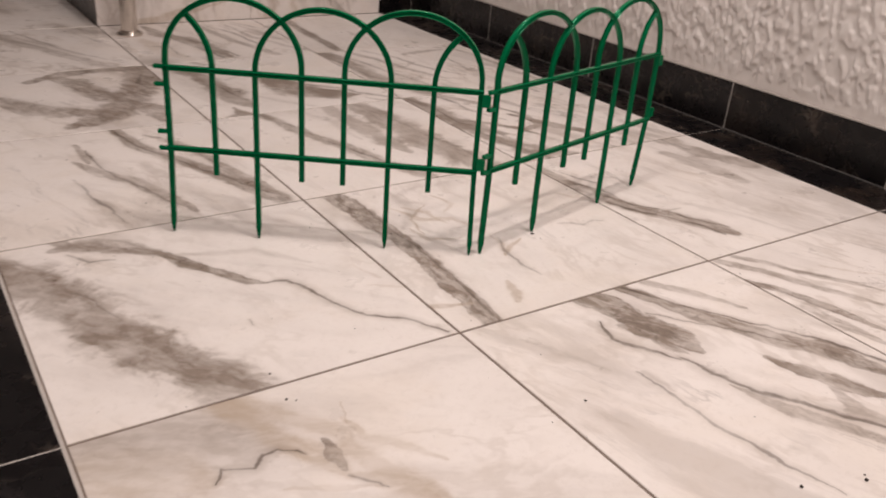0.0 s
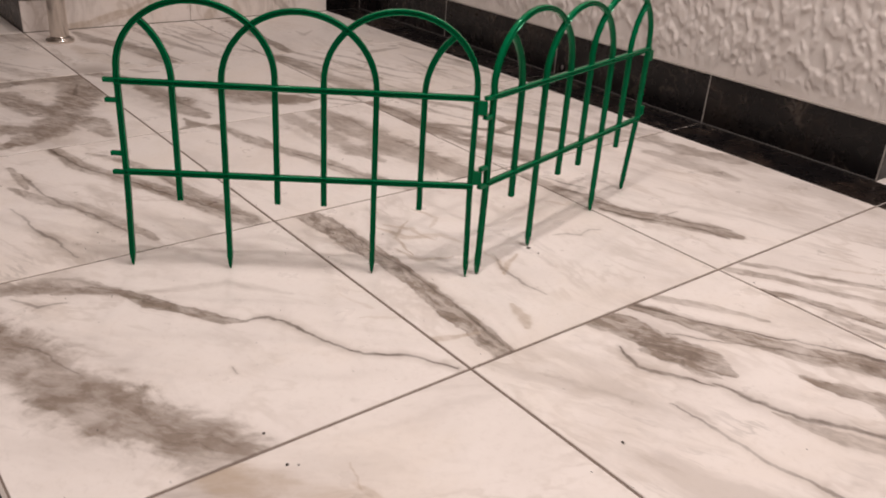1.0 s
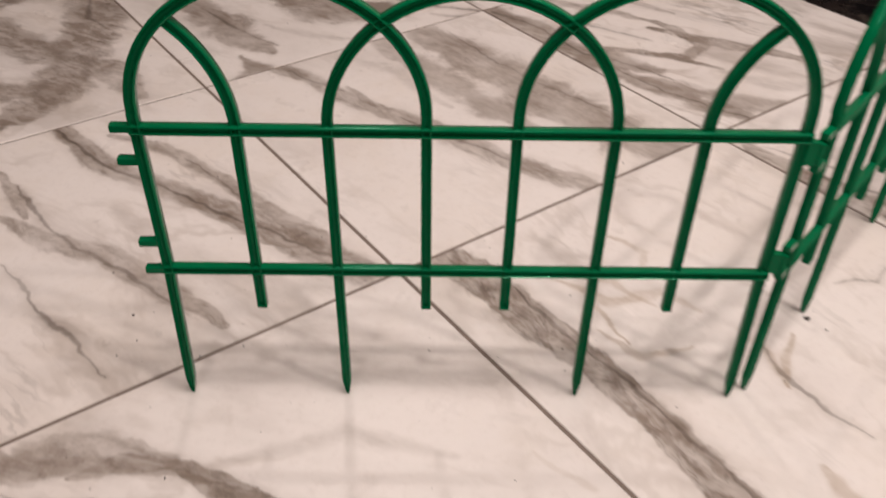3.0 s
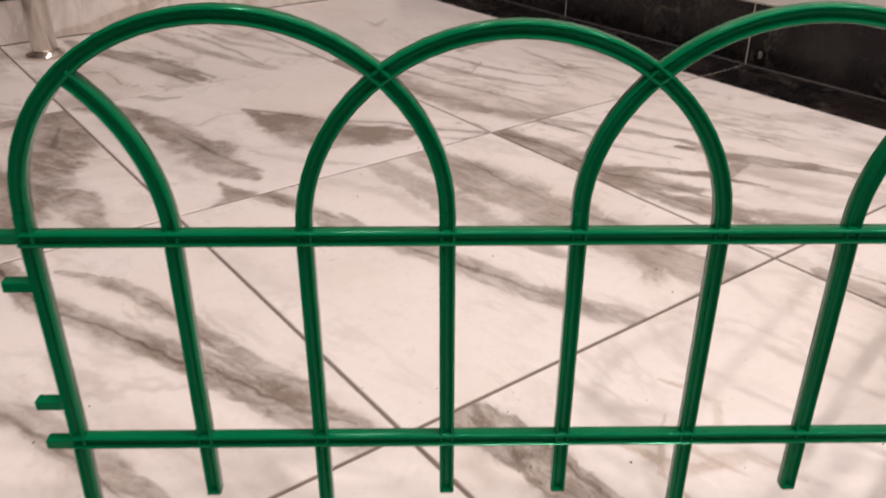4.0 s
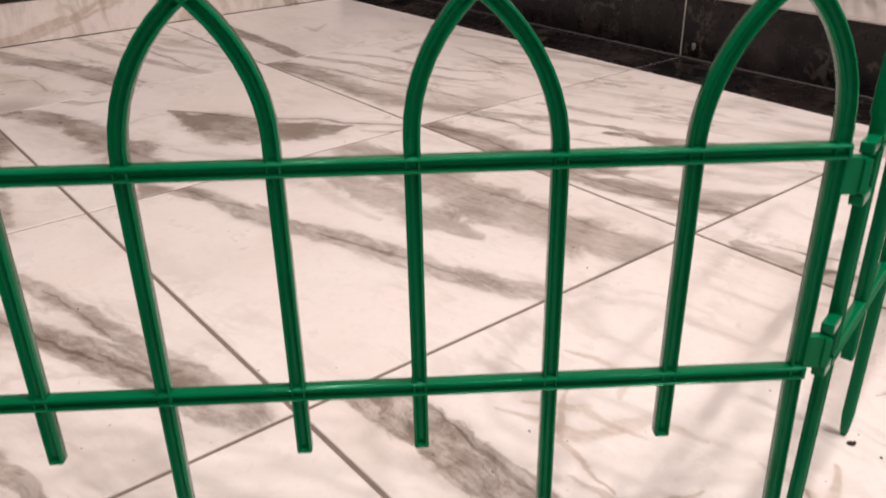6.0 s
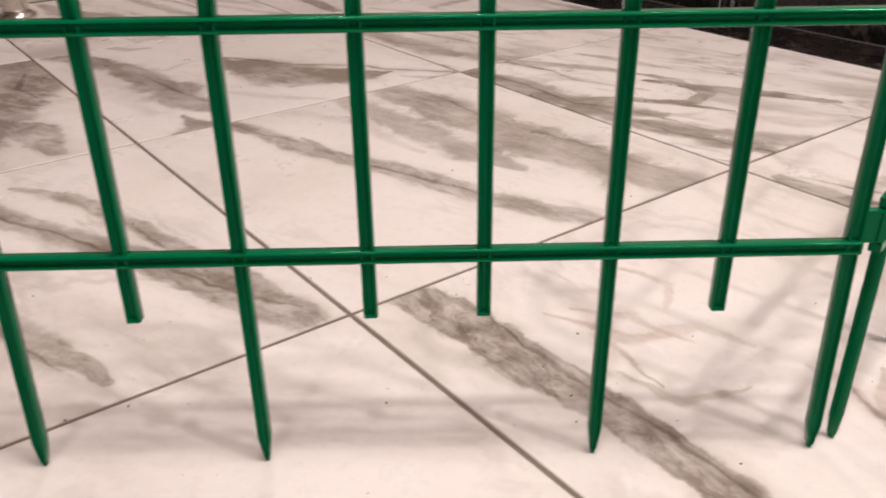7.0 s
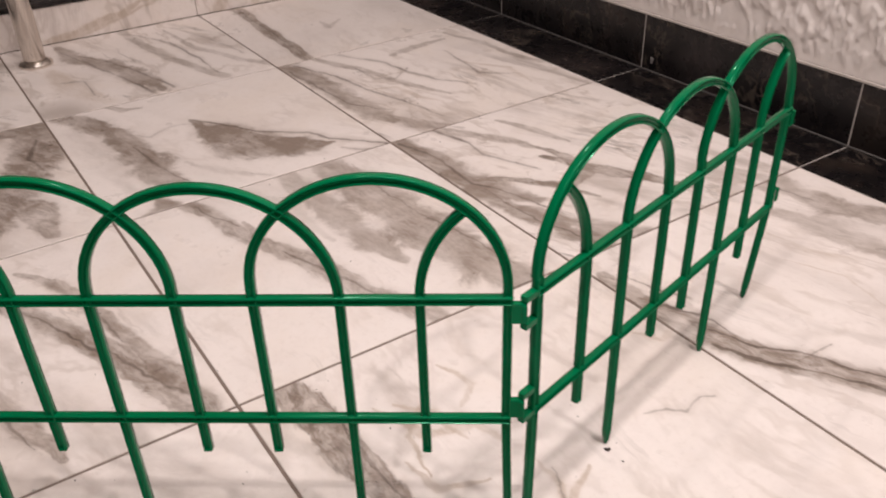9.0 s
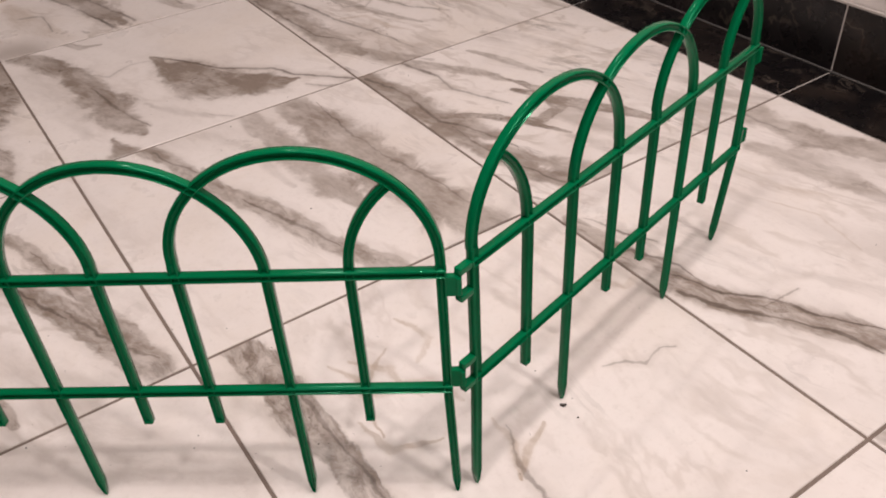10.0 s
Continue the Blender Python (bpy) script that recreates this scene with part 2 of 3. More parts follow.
# ---- building helpers ----
def mesh_of(name, bm, material):
    me = bpy.data.meshes.new(name)
    bmesh.ops.recalc_face_normals(bm, faces=bm.faces)
    bm.to_mesh(me)
    bm.free()
    me.materials.append(material)
    return me


def part(name, bm, material, parent=None, label="", m=None):
    ob = new(name, mesh_of(name, bm, material))
    if parent is not None:
        ob.parent = parent
    if m is not None:
        ob.matrix_basis = m
    return tagged(ob, label) if label else ob


def box(x0, y0, z0, x1, y1, z1, bevel=0.0, bm=None):
    bm = bm or bmesh.new()
    r = bmesh.ops.create_cube(bm, size=1, matrix=Matrix.Translation(((x0 + x1) / 2, (y0 + y1) / 2, (z0 + z1) / 2)) @ Matrix.Diagonal((x1 - x0, y1 - y0, z1 - z0, 1)))
    if bevel:
        edges = list({e for v in r["verts"] for e in v.link_edges})
        bmesh.ops.bevel(bm, geom=edges, offset=bevel, segments=2, profile=0.6, affect="EDGES")
    return bm


def lathe(profile, steps=40, bm=None):
    """A round body from (radius, height) pairs."""
    bm = bm or bmesh.new()
    rings = [[bm.verts.new((r * math.cos(2 * math.pi * k / steps), r * math.sin(2 * math.pi * k / steps), z)) for k in range(steps)] for r, z in profile]
    for a, b in zip(rings, rings[1:]):
        for k in range(steps):
            bm.faces.new((a[k], a[(k + 1) % steps], b[(k + 1) % steps], b[k]))
    bm.faces.new(rings[0])
    bm.faces.new(rings[-1])
    return bm


def smooth(ob, angle=48):
    ob.data.shade_smooth()
    ob.data.set_sharp_from_angle(angle=radians(angle))
    return ob


def slab(sx, sy, thick=0.009, edge=0.0009):
    """A tile with eased upper edges, its corner at the origin and its top at z = 0."""
    bm = bmesh.new()
    low = [bm.verts.new(c) for c in ((0, 0, -thick), (sx, 0, -thick), (sx, sy, -thick), (0, sy, -thick))]
    mid = [bm.verts.new(c) for c in ((0, 0, -edge), (sx, 0, -edge), (sx, sy, -edge), (0, sy, -edge))]
    top = [bm.verts.new(c) for c in ((edge, edge, 0), (sx - edge, edge, 0), (sx - edge, sy - edge, 0), (edge, sy - edge, 0))]
    for a, b in ((low, mid), (mid, top)):
        for k in range(4):
            bm.faces.new((a[k], a[(k + 1) % 4], b[(k + 1) % 4], b[k]))
    bm.faces.new(top)
    return bm


# ---- the room ----
floor = part("floor", box(ROOM_X0, ROOM_Y0, -0.12, 2.5, ROOM_Y1, -0.0016), GROUT)
tagged(floor, "floor of large polished white marble tiles with grey veins", "floor", kind="structure")
ceiling = tagged(part("ceiling", box(ROOM_X0 - 0.1, ROOM_Y0 - 0.1, ROOM_Z, 2.5, ROOM_Y1 + 0.1, ROOM_Z + 0.1), PAINT), "plain white painted ceiling", "ceiling", kind="structure")
# Unseen walls, added to close the room and hold down the bounce.
wall_west = tagged(part("wall_west", box(ROOM_X0 - 0.1, ROOM_Y0, -0.12, ROOM_X0, ROOM_Y1, ROOM_Z), WALL_PAINT), "plain mid-tone wall out of view, added to close the room", "wall", kind="structure")
wall_south = tagged(part("wall_south", box(ROOM_X0 - 0.1, ROOM_Y0 - 0.1, -0.12, ROOM_X1 + 0.1, ROOM_Y0, ROOM_Z), WALL_PAINT), "plain mid-tone wall out of view, added to close the room", "wall", kind="structure")
wall_north = tagged(part("wall_north", box(ROOM_X0 - 0.1, ROOM_Y1, -0.12, ROOM_X1 + 0.1, ROOM_Y1 + 0.1, ROOM_Z), WALL_PAINT), "plain mid-tone wall out of view, added to close the room", "wall", kind="structure")

SKIRT, WALL_END = 0.141, 0.084


def plaster_wall():
    """The east wall: thick combed plaster with raised drips, in relief where it is low and near."""
    y0, y1, z0, z1, step = WALL_END + 0.005, 2.40, SKIRT + 0.004, 0.80, 0.0042
    ny, nz = int((y1 - y0) / step), int((z1 - z0) / step)
    verts, faces = [], []
    for j in range(nz + 1):
        z = z0 + (z1 - z0) * j / nz
        fade = min(1.0, max(0.0, (z - z0 - 0.008) / 0.05)) * 0.85 + 0.15
        for i in range(ny + 1):
            y = y0 + (y1 - y0) * i / ny
            bend = 0.020 * noise.noise((y * 24, z * 20, 3.0)) + 0.007 * noise.noise((y * 70, z * 60, 5.0))
            a = noise.noise(((y + bend) * 72, (z + bend) * 22, 0.0)) + 0.30 * noise.noise((y * 7, z * 6, 11.0))
            b = noise.noise(((y - bend) * 95, z * 45, 7.0))
            lift = min(1.0, max(0.0, (a + 0.13) / 0.24))
            lift = lift * lift * (3 - 2 * lift)
            h = 0.0052 * lift + 0.0030 * b * (0.3 + 0.7 * lift)
            verts.append((ROOM_X1 + 0.002 - fade * h, y, z))
    for j in range(nz):
        for i in range(ny):
            k = j * (ny + 1) + i
            faces.append((k, k + ny + 1, k + ny + 2, k + 1))
    me = bpy.data.meshes.new("wall_east")
    me.from_pydata(verts, [], faces)
    me.shade_smooth()
    me.materials.append(PLASTER)
    return new("wall_east", me)


wall_east = tagged(plaster_wall(), "light grey decorative plaster wall with raised drip texture", "wall", kind="structure")
part("wall_body", box(ROOM_X1 + 0.006, WALL_END + 0.009, -0.12, 2.4, ROOM_Y1, ROOM_Z), PLASTER, wall_east)
part("upper_plaster", box(ROOM_X1, WALL_END + 0.009, 0.80, ROOM_X1 + 0.006, 2.40, ROOM_Z), PLASTER, wall_east)
part("reveal_plaster", box(ROOM_X1 - 0.001, WALL_END + 0.0035, SKIRT + 0.0045, 2.4, WALL_END + 0.0088, ROOM_Z), PLASTER, wall_east)
# the opening beside the wall's end, closed off by added walls out of view
wall_return = tagged(part("wall_return", box(ROOM_X1, ROOM_Y0, -0.12, 2.4, -1.1, ROOM_Z), WALL_PAINT), "plain mid-tone wall out of view, added to close the room", "wall", kind="structure")
wall_alcove = tagged(part("wall_alcove", box(2.4, ROOM_Y0, -0.12, 2.5, ROOM_Y1, ROOM_Z), WALL_PAINT), "plain mid-tone wall out of view, added to close the room", "wall", kind="structure")

# pier at the far end of the east wall, beside the step
wall_pier = tagged(part("wall_pier", box(1.197, 2.412, -0.1, ROOM_X1 + 0.006, ROOM_Y1, ROOM_Z), PLASTER), "plastered end wall above a black skirting", "wall", kind="structure")

# black skirting and border
baseboard = tagged(part("baseboard", box(1.3612, WALL_END + 0.0008, 0.0, ROOM_X1, 2.41, SKIRT - 0.001), PALE_GROUT), "black marble skirting tiles with pale grey joints", "baseboard", kind="structure")
part("cap", box(1.3585, WALL_END - 0.002, SKIRT - 0.001, ROOM_X1 + 0.001, 2.41, SKIRT + 0.004, 0.001), PALE_GROUT, baseboard, "thin pale sealant line on top of the skirting")
part("cap", box(ROOM_X1 + 0.0012, WALL_END - 0.0019, SKIRT - 0.001, 2.39, WALL_END + 0.0034, SKIRT + 0.0038, 0.001), PALE_GROUT, baseboard)
part("corner_trim", box(1.3588, WALL_END - 0.0016, 0.001, 1.3610, WALL_END + 0.0006, SKIRT - 0.0012), PALE_GROUT, baseboard, "pale joint at the skirting's outer corner")

SMEAR = rough_paint("grey_smear", (0.20, 0.185, 0.18), 90, 0.001, 0.7)
# Added line: stands in for the paler edge where the strip reflects the wall.
EDGE_GREY = rough_paint("edge_grey", (0.10, 0.092, 0.088), 120, 0.001, 0.7)
part("edge_line", box(1.3560, WALL_END, 0.0002, 1.3603, 2.40, 0.0032, 0.0008), EDGE_GREY, baseboard, "thin grey line added where the skirting meets the floor")
# small, slightly raised grey smear low on the skirting
smear = lathe([(0.0095, 0.0), (0.0080, 0.0011), (0.0035, 0.0016)], 14)
for v in smear.verts:
    v.co.x *= 1.0 + 0.35 * noise.noise(v.co * 140)
    v.co.y *= 0.62 + 0.3 * noise.noise(v.co * 90 + Vector((3, 1, 0)))
part("skirting_smear", smear, SMEAR, baseboard, "small grey smear low on the skirting", pose(1.3604, 1.166, 0.030, 0, -90, 0))

# step at the far end
step = tagged(part("step", box(0.012, 2.41, -0.01, 1.195, 3.1, 0.106), GROUT), "low step with a white marble riser and a black marble tread", "step", kind="structure")
part("tread", box(-0.004, 2.396, 0.108, 1.195, 3.1, 0.121, 0.0015), BLACK, step, "black marble tread")
part("side_panel", box(0.0, 2.411, 0.0005, 0.0115, 3.1, 0.1075), BLACK, step, "dark marble side")

# ---- the fence ----
W, D = 0.0048, 0.0046
GROOVE = 0.0034


def section(g):
    """A bar's section: rounded flanges, and between them at the front a groove of depth g."""
    half = [(0.0005, -D + g), (0.0014, -D + g * 0.90), (0.0022, -D + g * 0.62), (0.0028, -D + g * 0.22), (0.0032, -D), (W - 0.0005, -D + 0.0005), (W, -D + 0.0014), (W, D - 0.0008), (W - 0.0008, D)]
    return [(-u, v) for u, v in reversed(half)] + half


PITCH, TOP, LOW, SPRING, SHORT = 0.080, 0.320, 0.170, 0.322, 0.124
# the uprights stand at slightly uneven steps
STAND = [0.0, 0.0828, 0.1591, 0.2419, 0.3182, 0.4010, 0.4773, 0.5600]


def sweep(stations, cap0=False, cap1=False):
    """A bar through stations (place, across, depth, width scale, depth scale); cap0, cap1: the groove stops short of that end."""
    bm = bmesh.new()
    o, a, d, sa, sd = stations[0]
    p, b, e, sb, se = stations[-1]
    run0 = (Vector(stations[1][0]) - Vector(o)).normalized() * 0.0018
    run1 = (Vector(stations[-2][0]) - Vector(p)).normalized() * 0.0018
    rows = [(o, a, d, sa, sd, 0.0002), (Vector(o) + run0, a, d, sa, sd, 0.0002), (Vector(o) + run0 * 1.05, a, d, sa, sd, GROOVE)] if cap0 else [(*stations[0], GROOVE)]
    rows += [(*s, GROOVE) for s in stations[1:-1]]
    rows += [(Vector(p) + run1 * 1.05, b, e, sb, se, GROOVE), (Vector(p) + run1, b, e, sb, se, 0.0002), (p, b, e, sb, se, 0.0002)] if cap1 else [(*stations[-1], GROOVE)]
    rings = []
    for o, a, d, sa, sd, g in rows:
        o, a, d = Vector(o), Vector(a), Vector(d)
        rings.append([bm.verts.new(o + a * (u * sa) + d * (v * sd)) for u, v in section(g)])
    n = len(rings[0])
    for r, s in zip(rings, rings[1:]):
        for k in range(n):
            bm.faces.new((r[k], r[(k + 1) % n], s[(k + 1) % n], s[k]))
    bm.faces.new(rings[0])
    bm.faces.new(rings[-1])
    return bm


def picket(x, foot, shift, lean=0.0, back=0.0, head=SPRING):
    """An upright; a long one ends in a blunt spike."""
    X, Y = (1, 0, 0), (0, 1, 0)
    rows = []
    if foot < 0.05:
        rows += [((x + lean, shift + back, foot), X, Y, 0.28, 0.5), ((x + lean, shift + back, foot + 0.004), X, Y, 0.5, 0.7), ((x + lean * 0.93, shift + back * 0.9, foot + 0.022), X, Y, 0.98, 1.0)]
    else:
        rows += [((x, shift, foot), X, Y, 1.0, 1.0)]
    rows += [((x, shift, LOW), X, Y, 1, 1), ((x, shift, head), X, Y, 1, 1)]
    return sweep(rows, True)


def arch(cx, a0, a1, shift, steps=30, spring=SPRING, rise=0.122, r=1.5 * PITCH):
    rows = []
    for k in range(steps + 1):
        a = radians(a0 + (a1 - a0) * k / steps)
        rows.append(((cx + r * math.cos(a), shift, spring + rise * math.sin(a)), (math.cos(a), 0, math.sin(a)), (0, 1, 0), 1, 1))
    return sweep(rows)


def pin(x0, x1, z):
    """A stub with a rounded end that clips into the next panel."""
    return box(x0, -0.0042, z - 0.0036, x1, 0.0042, z + 0.0036, 0.0012)


def socket(x, z0, z1):
    """The plate at a panel's end on which the next panel's stubs catch, with a thicker lip."""
    bm = box(x + 0.0040, -0.0034, z0, x + 0.0165, 0.0034, z1, 0.0008)
    box(x + 0.0135, -0.0050, z0 + 0.001, x + 0.0185, 0.0050, z1 - 0.001, 0.0010, bm)
    return bm


def rail(x0, x1, z, shift):
    return sweep([((x, shift, z), (0, 0, 1), (0, 1, 0), 1, 1) for x in (x0, (x0 + x1) / 2, x1)], True, True)


def fence_panel(back=0.0):
    """One panel; back: how far the foot of its last upright is bent backwards."""
    root = new("fence_panel")
    shift = iter([0.00012 * k for k in range(40)])
    for k in range(8):
        long = k in (0, 2, 5, 7)
        smooth(part("picket", picket(STAND[k], 0.0005 if long else SHORT, next(shift), {0: -0.005, 7: 0.004}.get(k, 0.0), back if k == 7 else 0.0, 0.335 if k in (0, 3, 4, 7) else SPRING), GREEN, root))
    for z in (LOW, TOP):
        smooth(part("rail", rail(-0.0052, 7 * PITCH + 0.0052, z, -0.0002 - next(shift) * 0.2), GREEN, root))
    for k in (0, 2, 4):
        smooth(part("arch", arch((STAND[k] + STAND[k + 3]) / 2, 0, 180, next(shift), 30, SPRING if k == 2 else 0.335, 0.1175 if k == 2 else 0.1125, (STAND[k + 3] - STAND[k]) / 2), GREEN, root))
    smooth(part("half_arch", arch(STAND[1] - 1.5 * PITCH, 0, 50.0, next(shift), 12), GREEN, root))
    smooth(part("half_arch", arch(STAND[6] + 1.5 * PITCH, 180, 130.0, next(shift), 12), GREEN, root))
    for z in (TOP + 0.001, TOP - 0.031, LOW + 0.031, LOW - 0.001):
        part("pin", pin(-0.0215, -0.004, z), GREEN, root)
    part("socket", socket(7 * PITCH, TOP - 0.0265, TOP - 0.0035), GREEN, root)
    part("socket", socket(7 * PITCH, LOW + 0.0035, LOW + 0.0265), GREEN, root)
    return root


for m, back in ((pose(-0.2843, 0.5555, 0, 0, 0, -35.7), 0.0), (pose(0.2024, 0.2239, 0, 0, 0, 13.6), 0.012)):
    panel = fence_panel(back)
    panel.matrix_basis = m
    tagged(panel, "green plastic garden fence panel with interlaced arches on marble floor", "garden fence", "panels of the garden fence")

# ---- steel leg by the step ----
leg = new("steel_leg")
leg.matrix_basis = pose(0.072, 2.235, 0)
tagged(leg, "round polished steel furniture leg with a flared foot on marble floor", "furniture leg")
smooth(part("tube", lathe([(0.029, 0.004), (0.029, 0.705), (0.027, 0.71)], 48), CHROME, leg))
smooth(part("foot", lathe([(0.044, 0.0), (0.0455, 0.003), (0.0445, 0.009), (0.036, 0.015), (0.0295, 0.019)], 48), CHROME, leg, "flared chrome foot"))

# ---- ceiling lamps, out of view ----
for x, y, power in LAMPS:
    lamp = new("ceiling_light")
    lamp.matrix_basis = pose(x, y, ROOM_Z)
    tagged(lamp, "small round recessed ceiling spotlight, switched on, out of view and assumed", "ceiling light", "ceiling spotlights")
    smooth(part("ring", lathe([(0.052, -0.001), (0.068, -0.001), (0.065, -0.008), (0.054, -0.010)], 40), CHROME, lamp))
    smooth(part("lens", lathe([(0.050, -0.002), (0.048, -0.006)], 40), LAMP_GLASS, lamp, "glowing frosted lens"))
    data = bpy.data.lights.new("lamp_light", "AREA")
    data.shape, data.size, data.energy, data.color = "DISK", 0.09, power, LAMP_COLOUR
    light = new("lamp_light", data)
    light.parent = lamp
    light.matrix_basis = pose(0, 0, -0.012)

# ---- crumbs on the floor ----
CRUMBS = [(0.350, 0.250, 0.0026), (0.058, -0.239, 0.0020), (-0.018, -0.255, 0.0010), (0.184, -0.513, 0.0024), (0.274, -0.548, 0.0026), (0.282, -0.540, 0.0015), (-0.315, 0.030, 0.0018), (-0.319, -0.038, 0.0020), (-0.308, -0.046, 0.0012), (0.352, 0.225, 0.0013), (-0.39, 1.02, 0.0014), (-0.30, 0.71, 0.0015)]
for x, y, r in CRUMBS:
    bm = bmesh.new()
    bmesh.ops.create_icosphere(bm, subdivisions=2, radius=r)
    for v in bm.verts:
        v.co *= 1 + 0.45 * noise.noise(v.co * (1.6 / r) + Vector((x * 90, y * 90, 0)))
        v.co.z = v.co.z * 0.55 + r * 0.5
    low = min(v.co.z for v in bm.verts)
    if r == 0.0026 and y == 0.25:
        for v in bm.verts:
            v.co.x *= 1.7
            v.co.y += v.co.x * v.co.x * 55
    crumb = part("crumb", bm, CRUMB, None, "", pose(x, y, -low, 0, 0, -35 if y == 0.25 else x * 900))
    tagged(crumb, "tiny dark crumb of dirt lying on the marble floor", "crumb", "crumbs on the floor")

# fine grit scattered over the floor, too small to count
rng = random.Random(7)
grit = bmesh.new()
for k in range(150):
    x, y, size = rng.uniform(-0.58, 1.1), rng.uniform(-0.4, 1.4), rng.choice((0.0004, 0.0005, 0.0006, 0.0009))
    if k % 2:
        x, y = rng.gauss(-0.1, 0.25), rng.gauss(0.45, 0.2)
    if -0.59 < x < 1.19:
        bmesh.ops.create_cone(grit, cap_ends=True, segments=5, radius1=size, radius2=size * 0.5, depth=size, matrix=pose(x, y, size * 0.5, 0, 0, rng.uniform(0, 90)) @ Matrix.Diagonal((rng.uniform(0.7, 2.2), 1, 1, 1)))
tagged(part("floor_grit", grit, CRUMB), "scattered fine dark grit on the marble floor", "dirt", kind="stuff")

# ---- tiles, laid last ----
T, JOINT = 0.6, 0.005
TILE = mesh_of("tile", slab(T - JOINT, T - JOINT), marble("marble_plain", 0.3, (), 0.8))
VEINS = {}
# veins of each tile: broad bands and washes, then fine lines
VEINS[-1, 0] = ([], 0.2, -36)
VEINS[-1, 0][0].extend([
    ([(-0.645, 0.566), (-0.555, 0.444, 1.1), (-0.497, 0.284, 1.1), (-0.442, 0.157, 1.0), (-0.405, 0.077, 1.0), (-0.363, 0.011, 0.9)], 0.05, 1, "pale"),
    ([(-0.629, 0.559), (-0.57, 0.485), (-0.521, 0.508)], 0.03, 0.6, "wash"),
    ([(-0.446, 0.203), (-0.427, 0.166), (-0.417, 0.119)], 0.008, 0.5, "band"),
    ([(-0.421, 0.08), (-0.375, 0.045), (-0.335, -0.003)], 0.014, 0.75, "band"),
    ([(-0.491, 0.594), (-0.459, 0.553), (-0.414, 0.531), (-0.357, 0.488)], 0.013, 0.8, "soft"),
    ([(-0.35, 0.481, 0.5), (-0.315, 0.415), (-0.274, 0.369), (-0.237, 0.307, 0.9), (-0.208, 0.289, 0.6)], 0.0135, 1, "band"),
    ([(-0.322, 0.458), (-0.185, 0.419), (-0.108, 0.326)], 0.012, 0.35, "wash"),
    ([(-0.171, 0.615), (-0.093, 0.5), (-0.026, 0.395)], 0.03, 0.35, "wash")])
VEINS[-1, 0][0].extend([
    ([(-0.475, 0.665), (-0.411, 0.603), (-0.37, 0.531)], 0.02, 0.4, "wash"),
    ([(-0.054, 0.207), (0.007, 0.169), (0.04, 0.191), (0.07, 0.264)], 0.005, 0.4, "tan"),
    ([(-0.046, 0.288), (-0.024, 0.22)], 0.005, 0.35, "tan"),
    ([(-0.504, 0.563), (-0.452, 0.563), (-0.395, 0.535), (-0.344, 0.486)], 0.03, 0.75, "soft"),
    ([(-0.432, 0.52), (-0.376, 0.509), (-0.335, 0.467), (-0.292, 0.406)], 0.012, 0.7, "band"),
    ([(-0.232, 0.572), (-0.165, 0.515), (-0.098, 0.458)], 0.03, 0.3, "wash")])
VEINS[-1, 0][0].extend([
    ([(-0.516, 0.393), (-0.494, 0.374), (-0.477, 0.316), (-0.467, 0.284)], 0.005, 0.7, "line"),
    ([(-0.403, 0.095), (-0.369, 0.061)], 0.006, 0.5, "line"),
    ([(-0.488, 0.538), (-0.459, 0.489), (-0.419, 0.485)], 0.007, 0.7, "line"),
    ([(-0.214, 0.295), (-0.178, 0.281), (-0.156, 0.24), (-0.14, 0.182), (-0.111, 0.118), (-0.057, 0.08), (-0.04, 0.046), (-0.015, 0.009)], 0.0065, 1, "line"),
    ([(-0.283, 0.185), (-0.284, 0.169)], 0.007, 0.7, "line")])
VEINS[0, 0] = ([], 0.2, 2)
VEINS[0, 0][0].extend([
    ([(0.059, 0.607, 0.9), (0.078, 0.552, 1.1), (0.077, 0.446, 1), (0.086, 0.348, 0.85), (0.09, 0.251, 0.9), (0.08, 0.144, 0.9), (0.072, 0.064, 0.85), (0.067, 0.005, 0.8)], 0.027, 1, "band"),
    ([(0.148, 0.487), (0.18, 0.408), (0.244, 0.385), (0.258, 0.333)], 0.0088, 0.698, "tan"),
    ([(0.133, 0.379), (0.141, 0.32), (0.202, 0.297)], 0.0066, 0.698, "tan"),
    ([(0.226, 0.473), (0.161, 0.419), (0.146, 0.344)], 0.0055, 0.62, "tan"),
    ([(0.189, 0.559), (0.191, 0.462), (0.124, 0.385)], 0.018, 0.4, "wash"),
    ([(0.176, 0.107), (0.167, 0.069), (0.147, 0.041)], 0.0132, 0.775, "tan"),
    ([(0.005, 0.091), (0.074, 0.066)], 0.0088, 0.775, "tan"),
    ([(0.546, 0.398), (0.569, 0.364), (0.599, 0.372)], 0.0066, 0.62, "tan")])
VEINS[0, 0][0].extend([
    ([(0.267, 0.288), (0.263, 0.237), (0.241, 0.194)], 0.0066, 0.775, "tan"),
    ([(0.241, 0.194), (0.276, 0.227), (0.317, 0.245)], 0.0066, 0.775, "tan"),
    ([(0.271, 0.517), (0.284, 0.45), (0.248, 0.423)], 0.0066, 0.62, "tan"),
    ([(0.176, 0.478), (0.21, 0.433), (0.215, 0.373)], 0.0066, 0.62, "tan")])
VEINS[0, 0][0].extend([
    ([(0.102, 0.56), (0.092, 0.412), (0.101, 0.299), (0.101, 0.186), (0.089, 0.097), (0.081, 0.02)], 0.005, 0.85, "line"),
    ([(0.273, 0.269), (0.253, 0.214), (0.243, 0.158), (0.254, 0.099)], 0.006, 0.55, "line"),
    ([(0.436, 0.268), (0.466, 0.258), (0.48, 0.241), (0.513, 0.249), (0.537, 0.237)], 0.0045, 0.6, "line")])
